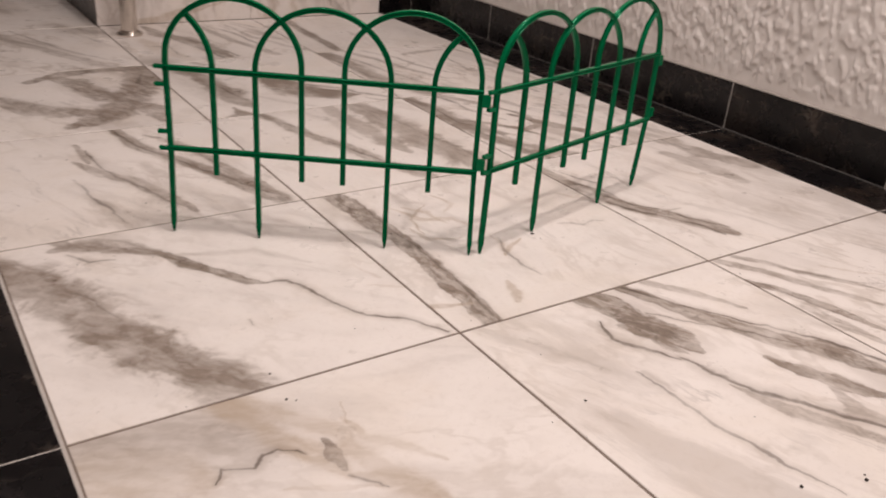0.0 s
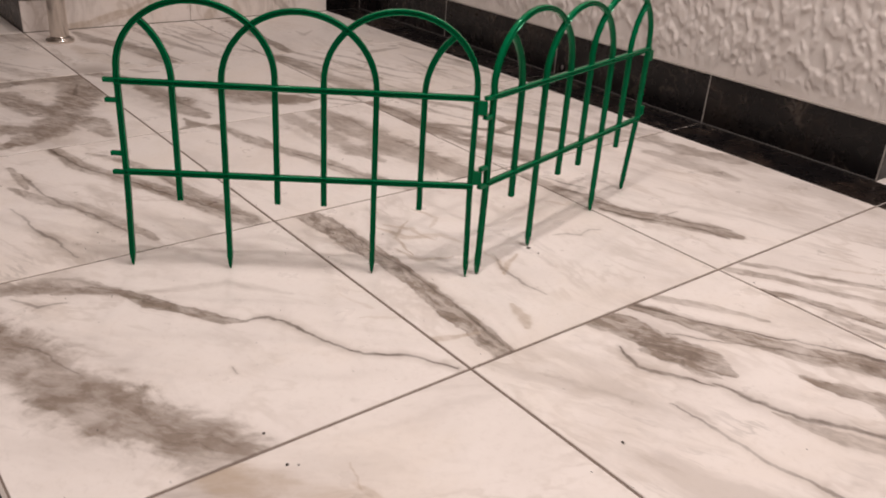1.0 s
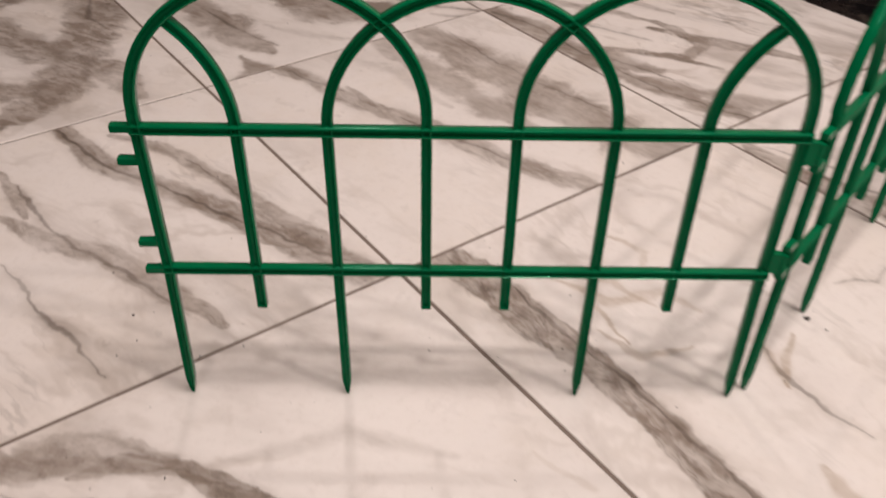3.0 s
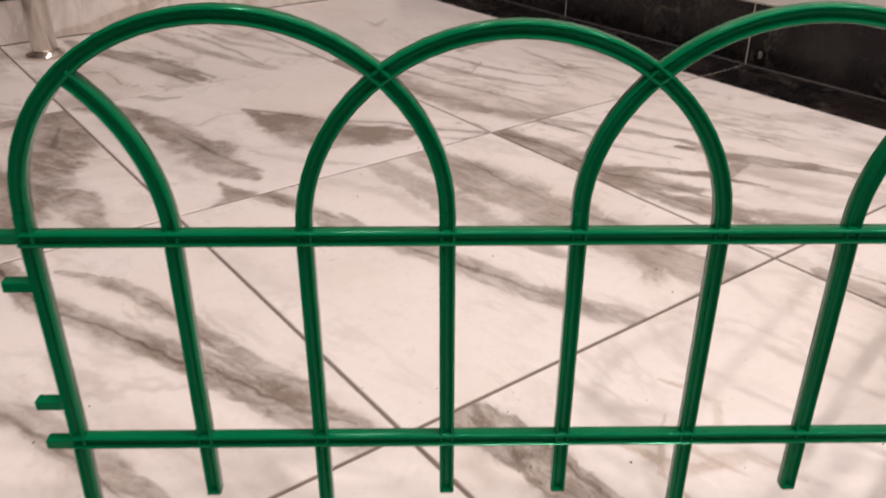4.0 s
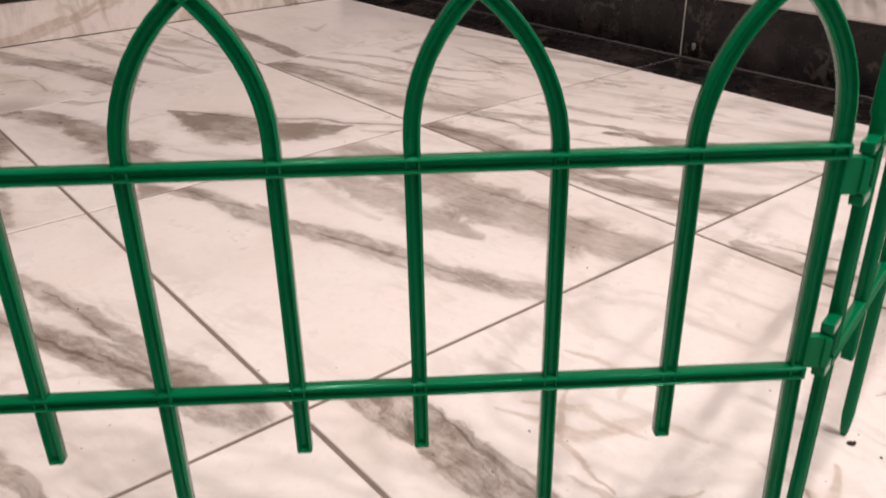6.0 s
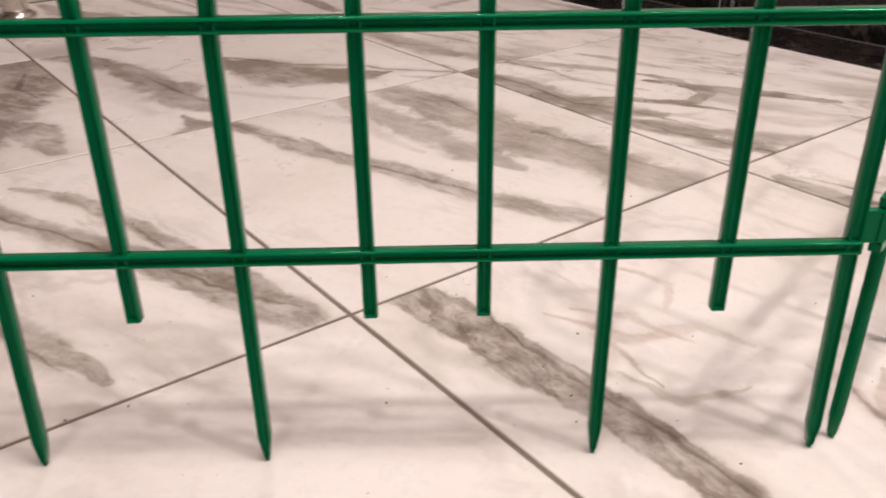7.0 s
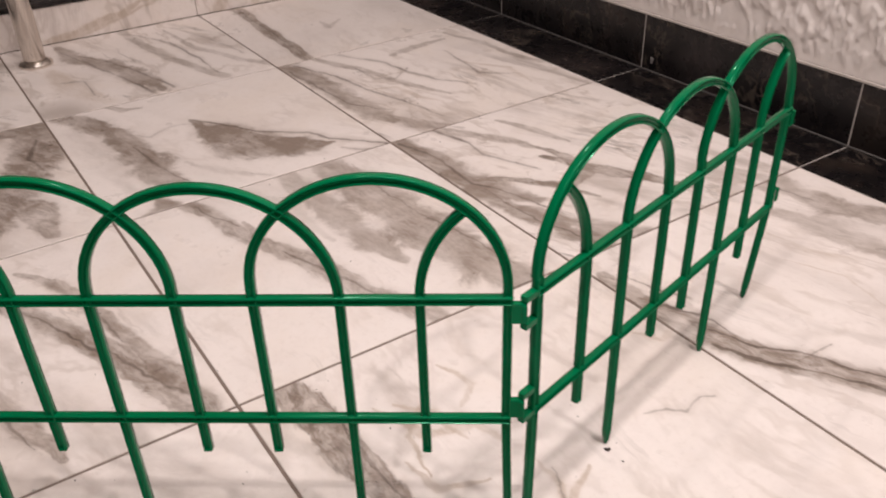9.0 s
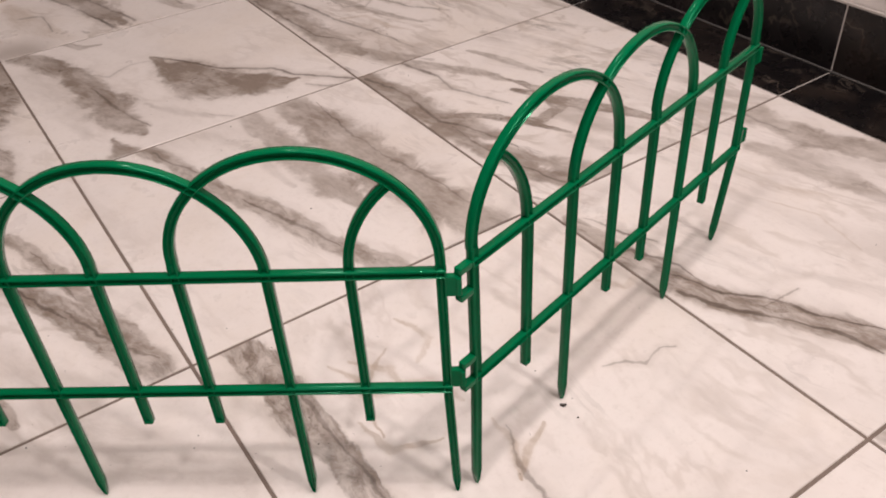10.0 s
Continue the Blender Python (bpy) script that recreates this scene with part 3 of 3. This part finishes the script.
VEINS[0, -1] = ([], 0.4, -23)
VEINS[0, -1][0].extend([
    ([(0.247, 0.011, 0.5), (0.289, -0.032, 0.9), (0.295, -0.11, 1.1), (0.307, -0.176, 1.2), (0.316, -0.223, 0.7)], 0.036, 1, "band"),
    ([(0.285, -0.312, 0.4), (0.319, -0.399, 1), (0.359, -0.465, 1), (0.392, -0.532, 1.2)], 0.016, 0.6, "soft"),
    ([(0.353, -0.001, 0.6), (0.385, -0.09, 0.8), (0.423, -0.174, 1), (0.476, -0.262, 1), (0.526, -0.335, 1.1), (0.559, -0.434, 1.2)], 0.026, 0.85, "band"),
    ([(0.41, -0.289), (0.429, -0.35), (0.456, -0.402), (0.498, -0.461)], 0.02, 0.8, "band"),
    ([(0.464, -0.376), (0.47, -0.422), (0.497, -0.452)], 0.018, 0.6, "band"),
    ([(0.411, -0.009), (0.466, -0.084), (0.511, -0.163)], 0.012, 0.55, "soft"),
    ([(0.19, -0.227), (0.196, -0.279)], 0.012, 0.35, "wash")])
VEINS[0, -1][0].extend([
    ([(0.076, -0.06), (0.116, -0.127), (0.148, -0.196)], 0.008, 0.3, "wash"),
    ([(0.429, -0.4), (0.407, -0.453), (0.434, -0.49)], 0.022, 0.6, "soft")])
VEINS[0, -1][0].extend([
    ([(0.235, -0.076), (0.218, -0.128), (0.244, -0.186), (0.268, -0.224)], 0.009, 0.9, "line"),
    ([(0.273, -0.22), (0.285, -0.279), (0.307, -0.337), (0.348, -0.397), (0.381, -0.451), (0.419, -0.507)], 0.012, 1, "line"),
    ([(0.358, -0.003), (0.404, -0.099), (0.466, -0.187), (0.514, -0.256), (0.56, -0.334), (0.583, -0.411)], 0.006, 0.9, "line"),
    ([(0.334, -0.098), (0.383, -0.158), (0.446, -0.227), (0.496, -0.291)], 0.005, 0.8, "line"),
    ([(0.182, -0.222), (0.185, -0.29), (0.185, -0.365), (0.2, -0.422), (0.206, -0.482), (0.227, -0.552)], 0.006, 0.6, "line")])
VEINS[1, -1] = ([], 0.5, -24)
VEINS[1, -1][0].extend([
    ([(0.617, -0.009), (0.666, -0.08), (0.709, -0.177), (0.767, -0.278)], 0.012, 0.7, "soft"),
    ([(0.665, -0.012), (0.716, -0.082), (0.773, -0.17), (0.822, -0.244)], 0.01, 0.6, "soft"),
    ([(0.594, -0.097), (0.637, -0.166), (0.658, -0.247), (0.677, -0.332)], 0.014, 0.75, "band"),
    ([(0.619, -0.216), (0.622, -0.294), (0.631, -0.36)], 0.016, 0.6, "soft"),
    ([(0.798, -0.116), (0.881, -0.209)], 0.01, 0.4, "tan")])
VEINS[1, -1][0].extend([
    ([(0.709, -0.074), (0.752, -0.134), (0.794, -0.193), (0.845, -0.23)], 0.005, 0.5, "line"),
    ([(0.615, -0.119), (0.638, -0.202), (0.659, -0.291)], 0.005, 0.7, "line")])
VEINS[-1, -1] = ([], 0.2, -63)
VEINS[-1, -1][0].extend([
    ([(-0.593, -0.016, 1.2), (-0.531, -0.038, 1.2), (-0.448, -0.05, 1.2), (-0.399, -0.082, 1.1), (-0.363, -0.127, 0.7)], 0.05, 0.75, "wash"),
    ([(-0.623, -0.069), (-0.564, -0.09), (-0.506, -0.122), (-0.466, -0.144)], 0.05, 0.6, "tan"),
    ([(-0.408, -0.002), (-0.375, -0.062), (-0.351, -0.134), (-0.322, -0.174), (-0.312, -0.216)], 0.024, 0.8, "tan"),
    ([(-0.313, -0.139), (-0.311, -0.168), (-0.313, -0.204)], 0.013, 0.75, "band"),
    ([(-0.385, -0.004), (-0.337, -0.068), (-0.293, -0.132), (-0.269, -0.227), (-0.234, -0.315)], 0.018, 0.6, "tan"),
    ([(-0.273, -0.109), (-0.263, -0.155), (-0.222, -0.203), (-0.188, -0.246)], 0.009, 0.5, "tan"),
    ([(-0.252, -0.076), (-0.272, -0.123)], 0.005, 0.45, "tan"),
    ([(-0.299, -0.223), (-0.255, -0.258), (-0.228, -0.307)], 0.03, 0.7, "tan")])
VEINS[-1, -1][0].extend([
    ([(-0.396, -0.204), (-0.34, -0.226), (-0.285, -0.254)], 0.006, 0.45, "tan")])
VEINS[-1, -1][0].extend([
    ([(-0.46, -0.158), (-0.446, -0.132), (-0.41, -0.149), (-0.392, -0.131), (-0.373, -0.131), (-0.342, -0.151)], 0.005, 0.9, "line"),
    ([(-0.312, -0.216), (-0.298, -0.235), (-0.279, -0.257)], 0.006, 0.8, "line")])
VEINS[0, 1] = ([], 0.2, -9)
VEINS[0, 1][0].extend([
    ([(0.436, 1.17, 0.7), (0.445, 1.019, 1), (0.452, 0.885, 1.1), (0.467, 0.759, 1.1), (0.486, 0.67, 1.0), (0.504, 0.587, 0.8)], 0.056, 0.8, "pale"),
    ([(0.345, 1.214, 0.6), (0.357, 1.011, 1), (0.361, 0.865, 1), (0.377, 0.777, 0.9)], 0.034, 0.6, "pale"),
    ([(0.136, 1.195), (0.162, 1.131), (0.176, 1.04), (0.203, 0.964), (0.236, 0.895, 1.1), (0.248, 0.823, 1.2), (0.272, 0.74), (0.304, 0.67, 1.2), (0.334, 0.603, 1)], 0.02, 0.85, "soft"),
    ([(0.201, 1.063), (0.203, 1.014), (0.204, 0.979)], 0.01, 0.6, "band"),
    ([(0.248, 1.18), (0.303, 1.068), (0.306, 0.909)], 0.014, 0.35, "wash")])
VEINS[0, 1][0].extend([
    ([(0.481, 1.157), (0.475, 1.008), (0.486, 0.863), (0.516, 0.746), (0.522, 0.656)], 0.005, 0.6, "line"),
    ([(0.22, 0.929), (0.238, 0.855), (0.26, 0.794), (0.287, 0.71)], 0.006, 0.8, "line"),
    ([(0.146, 1.177), (0.165, 1.111), (0.187, 1.055)], 0.006, 0.7, "line")])
VEINS[0, 2] = ([], 0.12, -21)
VEINS[0, 2][0].extend([
    ([(0.284, 1.592, 0.2), (0.313, 1.488, 0.7), (0.336, 1.394, 1), (0.393, 1.34, 0.9), (0.443, 1.302, 0.7), (0.501, 1.279, 0.3)], 0.056, 1.15, "pale"),
    ([(0.369, 1.441), (0.398, 1.381), (0.449, 1.342)], 0.012, 0.6, "band"),
    ([(0.035, 1.795, 0.8), (0.091, 1.703, 1), (0.125, 1.59, 1), (0.132, 1.474, 1.1), (0.137, 1.349, 1.3), (0.158, 1.254, 1)], 0.034, 0.95, "pale"),
    ([(0.102, 1.275), (0.109, 1.212), (0.073, 1.184)], 0.022, 0.9, "pale"),
    ([(0.145, 1.807), (0.173, 1.759), (0.216, 1.743)], 0.012, 0.6, "soft"),
    ([(0.2, 1.374), (0.253, 1.284), (0.296, 1.236)], 0.014, 0.5, "wash"),
    ([(0.029, 1.686), (0.065, 1.443), (0.064, 1.318)], 0.03, 0.3, "wash")])
VEINS[0, 2][0].extend([
    ([(0.285, 1.595), (0.345, 1.516), (0.382, 1.439), (0.432, 1.394), (0.478, 1.358), (0.505, 1.299), (0.554, 1.246), (0.595, 1.197)], 0.008, 0.9, "line"),
    ([(0.134, 1.523), (0.138, 1.438), (0.15, 1.369), (0.178, 1.278)], 0.008, 0.75, "line"),
    ([(0.14, 1.601), (0.185, 1.555), (0.234, 1.585), (0.278, 1.575)], 0.006, 0.45, "line"),
    ([(0.282, 1.263), (0.324, 1.215)], 0.005, 0.5, "line"),
    ([(0.498, 1.246), (0.533, 1.208), (0.582, 1.196)], 0.006, 0.6, "line")])
VEINS[1, 2] = ([], 0.85, -13)
VEINS[1, 2][0].extend([
    ([(0.611, 1.783), (0.64, 1.638), (0.648, 1.499), (0.654, 1.369), (0.67, 1.294)], 0.034, 0.85, "pale"),
    ([(0.712, 1.782), (0.773, 1.638), (0.814, 1.476), (0.872, 1.357)], 0.014, 0.65, "soft"),
    ([(0.89, 1.687), (0.977, 1.708), (1.087, 1.716)], 0.02, 0.6, "soft"),
    ([(0.715, 1.504), (0.781, 1.477), (0.792, 1.387), (0.824, 1.326)], 0.008, 0.6, "tan"),
    ([(0.677, 1.33), (0.693, 1.256), (0.74, 1.2)], 0.02, 0.7, "soft"),
    ([(1.116, 1.759), (1.156, 1.628), (1.16, 1.502), (1.19, 1.392)], 0.012, 0.6, "soft"),
    ([(1.023, 1.523), (1.092, 1.413), (1.074, 1.297)], 0.01, 0.6, "tan")])
VEINS[1, 2][0].extend([
    ([(0.639, 1.772), (0.694, 1.647), (0.715, 1.504), (0.747, 1.394), (0.776, 1.254)], 0.007, 0.8, "line"),
    ([(0.608, 1.741), (0.624, 1.575), (0.636, 1.449), (0.695, 1.359)], 0.006, 0.75, "line"),
    ([(0.779, 1.776), (0.85, 1.65), (0.862, 1.552), (0.893, 1.465), (0.943, 1.385)], 0.007, 0.7, "line"),
    ([(0.76, 1.676), (0.766, 1.564), (0.812, 1.528), (0.88, 1.581)], 0.006, 0.6, "line"),
    ([(1.032, 1.634), (1.009, 1.426), (1.089, 1.362)], 0.007, 0.7, "line")])
VEINS[0, 3] = ([], 0.8, -15)
VEINS[0, 3][0].extend([
    ([(0.152, 2.349), (0.18, 2.203), (0.245, 2.094), (0.278, 1.947), (0.303, 1.836)], 0.035, 0.9, "pale"),
    ([(0.349, 2.378), (0.37, 2.194), (0.399, 2.03), (0.434, 1.905), (0.467, 1.825)], 0.016, 0.6, "soft"),
    ([(0.462, 2.322), (0.476, 2.109), (0.543, 1.933), (0.599, 1.831)], 0.012, 0.5, "soft"),
    ([(0.092, 2.147), (0.111, 1.976), (0.161, 1.84)], 0.05, 0.5, "tan")])
VEINS[0, 3][0].extend([
    ([(0.15, 2.306), (0.204, 2.115), (0.248, 1.945), (0.271, 1.827)], 0.008, 0.8, "line"),
    ([(0.177, 2.254), (0.242, 2.142), (0.297, 1.959), (0.33, 1.829)], 0.007, 0.7, "line"),
    ([(0.359, 2.355), (0.435, 2.187), (0.45, 2.037), (0.463, 1.855)], 0.006, 0.7, "line"),
    ([(0.486, 2.339), (0.543, 2.153), (0.574, 1.968)], 0.006, 0.5, "line"),
    ([(0.097, 2.037), (0.151, 2.021), (0.148, 1.898)], 0.008, 0.6, "line")])
VEINS[1, 3] = ([], 0.15, 4)
VEINS[1, 3][0].extend([
    ([(0.724, 2.501, 1.2), (0.718, 2.316, 1), (0.71, 2.121, 1), (0.704, 1.946, 1), (0.695, 1.818, 0.9)], 0.022, 1, "band"),
    ([(0.878, 2.094), (0.872, 2.026), (0.94, 2.081)], 0.012, 0.5, "soft"),
    ([(0.63, 2.436), (0.694, 2.449), (0.728, 2.388)], 0.02, 0.6, "tan")])
VEINS[1, 3][0].extend([
    ([(0.718, 2.364), (0.717, 2.137), (0.701, 1.849)], 0.006, 0.8, "line")])
VEINS[-1, 1] = ([], 0.4, -19)
VEINS[-1, 1][0].extend([
    ([(-0.241, 1.197, 0.8), (-0.228, 1.073, 1), (-0.191, 0.986, 1), (-0.148, 0.902, 1), (-0.11, 0.818, 1.1), (-0.074, 0.709, 1.3), (-0.035, 0.619, 1.2)], 0.021, 0.9, "soft"),
    ([(-0.183, 1.132), (-0.132, 1.052), (-0.1, 0.935), (-0.076, 0.819), (-0.05, 0.722), (-0.032, 0.666)], 0.014, 0.7, "soft"),
    ([(-0.381, 0.997), (-0.339, 0.908), (-0.283, 0.833), (-0.251, 0.724), (-0.218, 0.634)], 0.02, 0.75, "soft"),
    ([(-0.354, 1.113), (-0.349, 1.04), (-0.356, 0.98)], 0.014, 0.7, "soft"),
    ([(-0.385, 0.768), (-0.346, 0.684), (-0.304, 0.622)], 0.014, 0.35, "wash"),
    ([(-0.248, 0.937), (-0.218, 0.809), (-0.175, 0.697), (-0.132, 0.629)], 0.025, 0.4, "wash")])
VEINS[-1, 1][0].extend([
    ([(-0.247, 1.192), (-0.235, 1.103), (-0.211, 1.024), (-0.166, 0.94), (-0.135, 0.856), (-0.111, 0.798)], 0.006, 0.9, "line"),
    ([(-0.115, 1.005), (-0.098, 0.901), (-0.089, 0.828)], 0.005, 0.6, "line"),
    ([(-0.11, 0.818), (-0.087, 0.748), (-0.056, 0.682), (-0.032, 0.638)], 0.007, 0.7, "line"),
    ([(-0.341, 1.069), (-0.34, 0.985), (-0.319, 0.879), (-0.281, 0.797), (-0.25, 0.674)], 0.006, 0.7, "line"),
    ([(-0.405, 0.897), (-0.388, 0.807), (-0.375, 0.715), (-0.363, 0.633)], 0.006, 0.6, "line")])
VEINS[1, 1] = ([], 0.8, -21)
VEINS[1, 1][0].extend([
    ([(0.612, 1.202, 0.8), (0.621, 1.079, 1), (0.629, 0.967, 1.2), (0.659, 0.877, 1.1), (0.695, 0.803, 1)], 0.036, 1, "pale"),
    ([(0.698, 1.226), (0.758, 1.139), (0.813, 1.05), (0.84, 0.988)], 0.018, 0.7, "soft"),
    ([(0.843, 0.992), (0.856, 0.916), (0.844, 0.833), (0.788, 0.817), (0.732, 0.868)], 0.015, 0.85, "band"),
    ([(0.629, 0.967), (0.705, 0.904), (0.759, 0.832), (0.797, 0.746)], 0.012, 0.8, "band"),
    ([(0.615, 0.908), (0.639, 0.797), (0.661, 0.694), (0.679, 0.612)], 0.022, 0.8, "pale"),
    ([(0.86, 1.155), (0.892, 1.054), (0.913, 0.967)], 0.014, 0.6, "soft"),
    ([(0.79, 0.738), (0.824, 0.655), (0.893, 0.599), (0.955, 0.549)], 0.02, 0.5, "wash")])
VEINS[1, 1][0].extend([
    ([(0.981, 1.212), (1.011, 1.085), (1.048, 0.995)], 0.012, 0.4, "wash"),
    ([(0.653, 0.798), (0.703, 0.684), (0.763, 0.578), (0.818, 0.501)], 0.03, 0.75, "pale"),
    ([(0.82, 0.947), (0.871, 0.833), (0.93, 0.748), (0.968, 0.664)], 0.022, 0.9, "band")])
VEINS[1, 1][0].extend([
    ([(0.615, 1.182), (0.641, 1.068), (0.633, 0.935), (0.675, 0.845), (0.69, 0.763)], 0.007, 0.85, "line"),
    ([(0.704, 1.213), (0.731, 1.12), (0.724, 1.026), (0.759, 0.958), (0.775, 0.905)], 0.007, 0.8, "line"),
    ([(0.638, 0.903), (0.643, 0.768), (0.664, 0.668), (0.697, 0.576)], 0.005, 0.7, "line")])
VEINS[1, 0] = ([], 0.4, -15)
VEINS[1, 0][0].extend([
    ([(0.615, 0.539, 0.5), (0.611, 0.431, 0.9), (0.629, 0.334, 1), (0.659, 0.257, 1), (0.702, 0.187, 1), (0.738, 0.125, 1.1), (0.767, 0.062, 1.2)], 0.028, 0.85, "soft"),
    ([(0.663, 0.261), (0.704, 0.207), (0.722, 0.183)], 0.012, 0.75, "band"),
    ([(1.117, 0.609), (1.105, 0.535), (1.117, 0.447), (1.172, 0.354)], 0.034, 0.75, "pale"),
    ([(1.011, 0.509), (1.033, 0.419), (1.05, 0.274)], 0.05, 0.5, "pale"),
    ([(0.938, 0.472), (0.947, 0.398), (0.99, 0.322)], 0.006, 0.3, "tan"),
    ([(0.893, 0.4), (0.93, 0.31), (0.902, 0.221)], 0.004, 0.35, "tan")])
VEINS[1, 0][0].extend([
    ([(0.636, 0.352), (0.668, 0.275), (0.708, 0.229), (0.734, 0.165), (0.774, 0.093)], 0.006, 0.95, "line"),
    ([(0.618, 0.313), (0.651, 0.24), (0.695, 0.181), (0.728, 0.118), (0.74, 0.07)], 0.006, 0.9, "line"),
    ([(0.634, 0.533), (0.648, 0.509), (0.652, 0.462), (0.677, 0.415)], 0.006, 0.8, "line"),
    ([(0.627, 0.436), (0.66, 0.375), (0.66, 0.309)], 0.007, 0.75, "line"),
    ([(0.686, 0.221), (0.74, 0.216), (0.755, 0.213)], 0.005, 0.6, "line"),
    ([(1.1, 0.609), (1.09, 0.561), (1.103, 0.497)], 0.006, 0.7, "line")])
VEINS[-1, 2] = ([
    ([(-0.02, 1.80), (-0.035, 1.68), (-0.058, 1.59), (-0.104, 1.504), (-0.145, 1.437), (-0.215, 1.327), (-0.33, 1.25)], 0.058, 1.0, "soft"),
    ([(-0.02, 1.765), (-0.088, 1.775), (-0.167, 1.785), (-0.25, 1.76), (-0.36, 1.70)], 0.034, 0.95, "soft"),
    ([(-0.30, 1.74), (-0.239, 1.66), (-0.215, 1.565), (-0.189, 1.474), (-0.145, 1.437)], 0.044, 0.95, "soft"),
    ([(-0.145, 1.437), (-0.111, 1.348), (-0.102, 1.231)], 0.044, 0.85, "soft"),
    ([(-0.50, 1.62), (-0.40, 1.45), (-0.32, 1.38), (-0.215, 1.327)], 0.05, 0.85, "soft"),
    ([(-0.04, 1.70), (-0.07, 1.60), (-0.06, 1.54)], 0.016, 0.8, "line")], 0.4, -24)
VEINS[-1, 3] = ([
    ([(-0.40, 2.40), (-0.25, 2.10), (-0.10, 1.80)], 0.024, 0.5, "soft"),
    ([(-0.30, 2.40), (-0.18, 2.05), (-0.05, 1.85)], 0.006, 0.5, "line")], 0.9, -26)



def tile(i, j):
    name = "marble_%d_%d" % (i + 5, j + 5)
    veins, streak, turn = VEINS.get((i, j), ((), 0, 0))
    ob = new("tile", TILE)
    ob.parent = floor
    ob.location = (i * T + JOINT / 2, j * T + JOINT / 2, 0)
    if (i, j) not in VEINS:
        return
    ob.material_slots[0].link = "OBJECT"
    ob.material_slots[0].material = marble(name, i * 1.31 + j * 2.17, veins, streak, turn, corner=(i * T, j * T))


for j in range(-4, 6):
    for i in (-1, 0, 1):
        if j < 4 or i < 0:
            tile(i, j)

STRIP = mesh_of("strip_tile", slab(0.16 - 0.001, T - 0.003), BLACK)
WIDE_STRIP = mesh_of("border_tile", slab(0.2985, T - 0.003), BLACK)
SKIRT_TILE = mesh_of("skirting_tile", slab(SKIRT - 0.002, T - 0.003), BLACK)
strip_bed = part("joint_bed", box(1.2, ROOM_Y0, -0.0015, 1.361, 2.41, -0.0011), PALE_GROUT, floor)
part("joint_bed", box(-0.905, ROOM_Y0, -0.0015, -0.6, ROOM_Y1, -0.0011), PALE_GROUT, floor)
for j in range(-4, 6):
    if j < 4:
        ob = new("border_tile", STRIP)
        ob.parent, ob.location = floor, (1.2015, j * T + 0.0015, 0)
    if 0 < j < 4:
        ob = new("skirting_tile", SKIRT_TILE)
        ob.parent = baseboard
        ob.matrix_basis = pose(1.3605, j * T + 0.0015, 0.001, 0, -90, 0)
    ob = new("border_tile", WIDE_STRIP)
    ob.parent, ob.location = floor, (-0.9035, j * T + 0.0015, 0)
part("skirting_tile", slab(SKIRT - 0.002, T - WALL_END - 0.0025), BLACK, baseboard, "", pose(1.3605, WALL_END + 0.001, 0.001, 0, -90, 0))
part("skirting_tile", slab(1.02, SKIRT - 0.002), BLACK, baseboard, "", pose(1.3612, WALL_END - 0.0008, 0.001, 90, 0, 0))
for y in (-1.17, -0.54):
    part("threshold_tile", slab(1.03, 0.625), marble("threshold_marble", 6.0 + y, (), 0.4), floor, "", pose(1.3635, y, 0))
ob = part("skirting_tile", slab(0.1632, SKIRT - 0.002), BLACK, wall_pier, "", pose(1.197, 2.4005, 0.001, 90, 0, 0))
RISER = mesh_of("riser_tile", slab(T - 0.004, 0.106), marble("riser_marble", 4.1, [
    ([(0.10, 0.0), (0.22, -0.02), (0.36, -0.05), (0.56, -0.12)], 0.010, 0.8, "tan"),
    ([(0.18, 0.0), (0.34, -0.03), (0.50, -0.08)], 0.005, 0.6, "tan"),
    ([(0.66, 0.0), (0.70, -0.06), (0.68, -0.12)], 0.022, 0.7, "tan"),
    ([(0.80, 0.0), (0.78, -0.06), (0.82, -0.12)], 0.014, 0.6, "tan"),
    ([(1.02, 0.0), (0.96, -0.06), (0.93, -0.12)], 0.016, 0.8, "band")], 0.6, 0, upright=True))
for x in (0.0, 0.598):
    ob = new("riser_tile", RISER)
    ob.parent = step
    ob.matrix_basis = pose(x, 2.4005, 0.001, 90, 0, 0)
OUTER = marble("outer_marble", 9.0)
part("outer_tiles", box(ROOM_X0, ROOM_Y0, -0.0015, -0.9065, ROOM_Y1, 0.0), OUTER, floor)
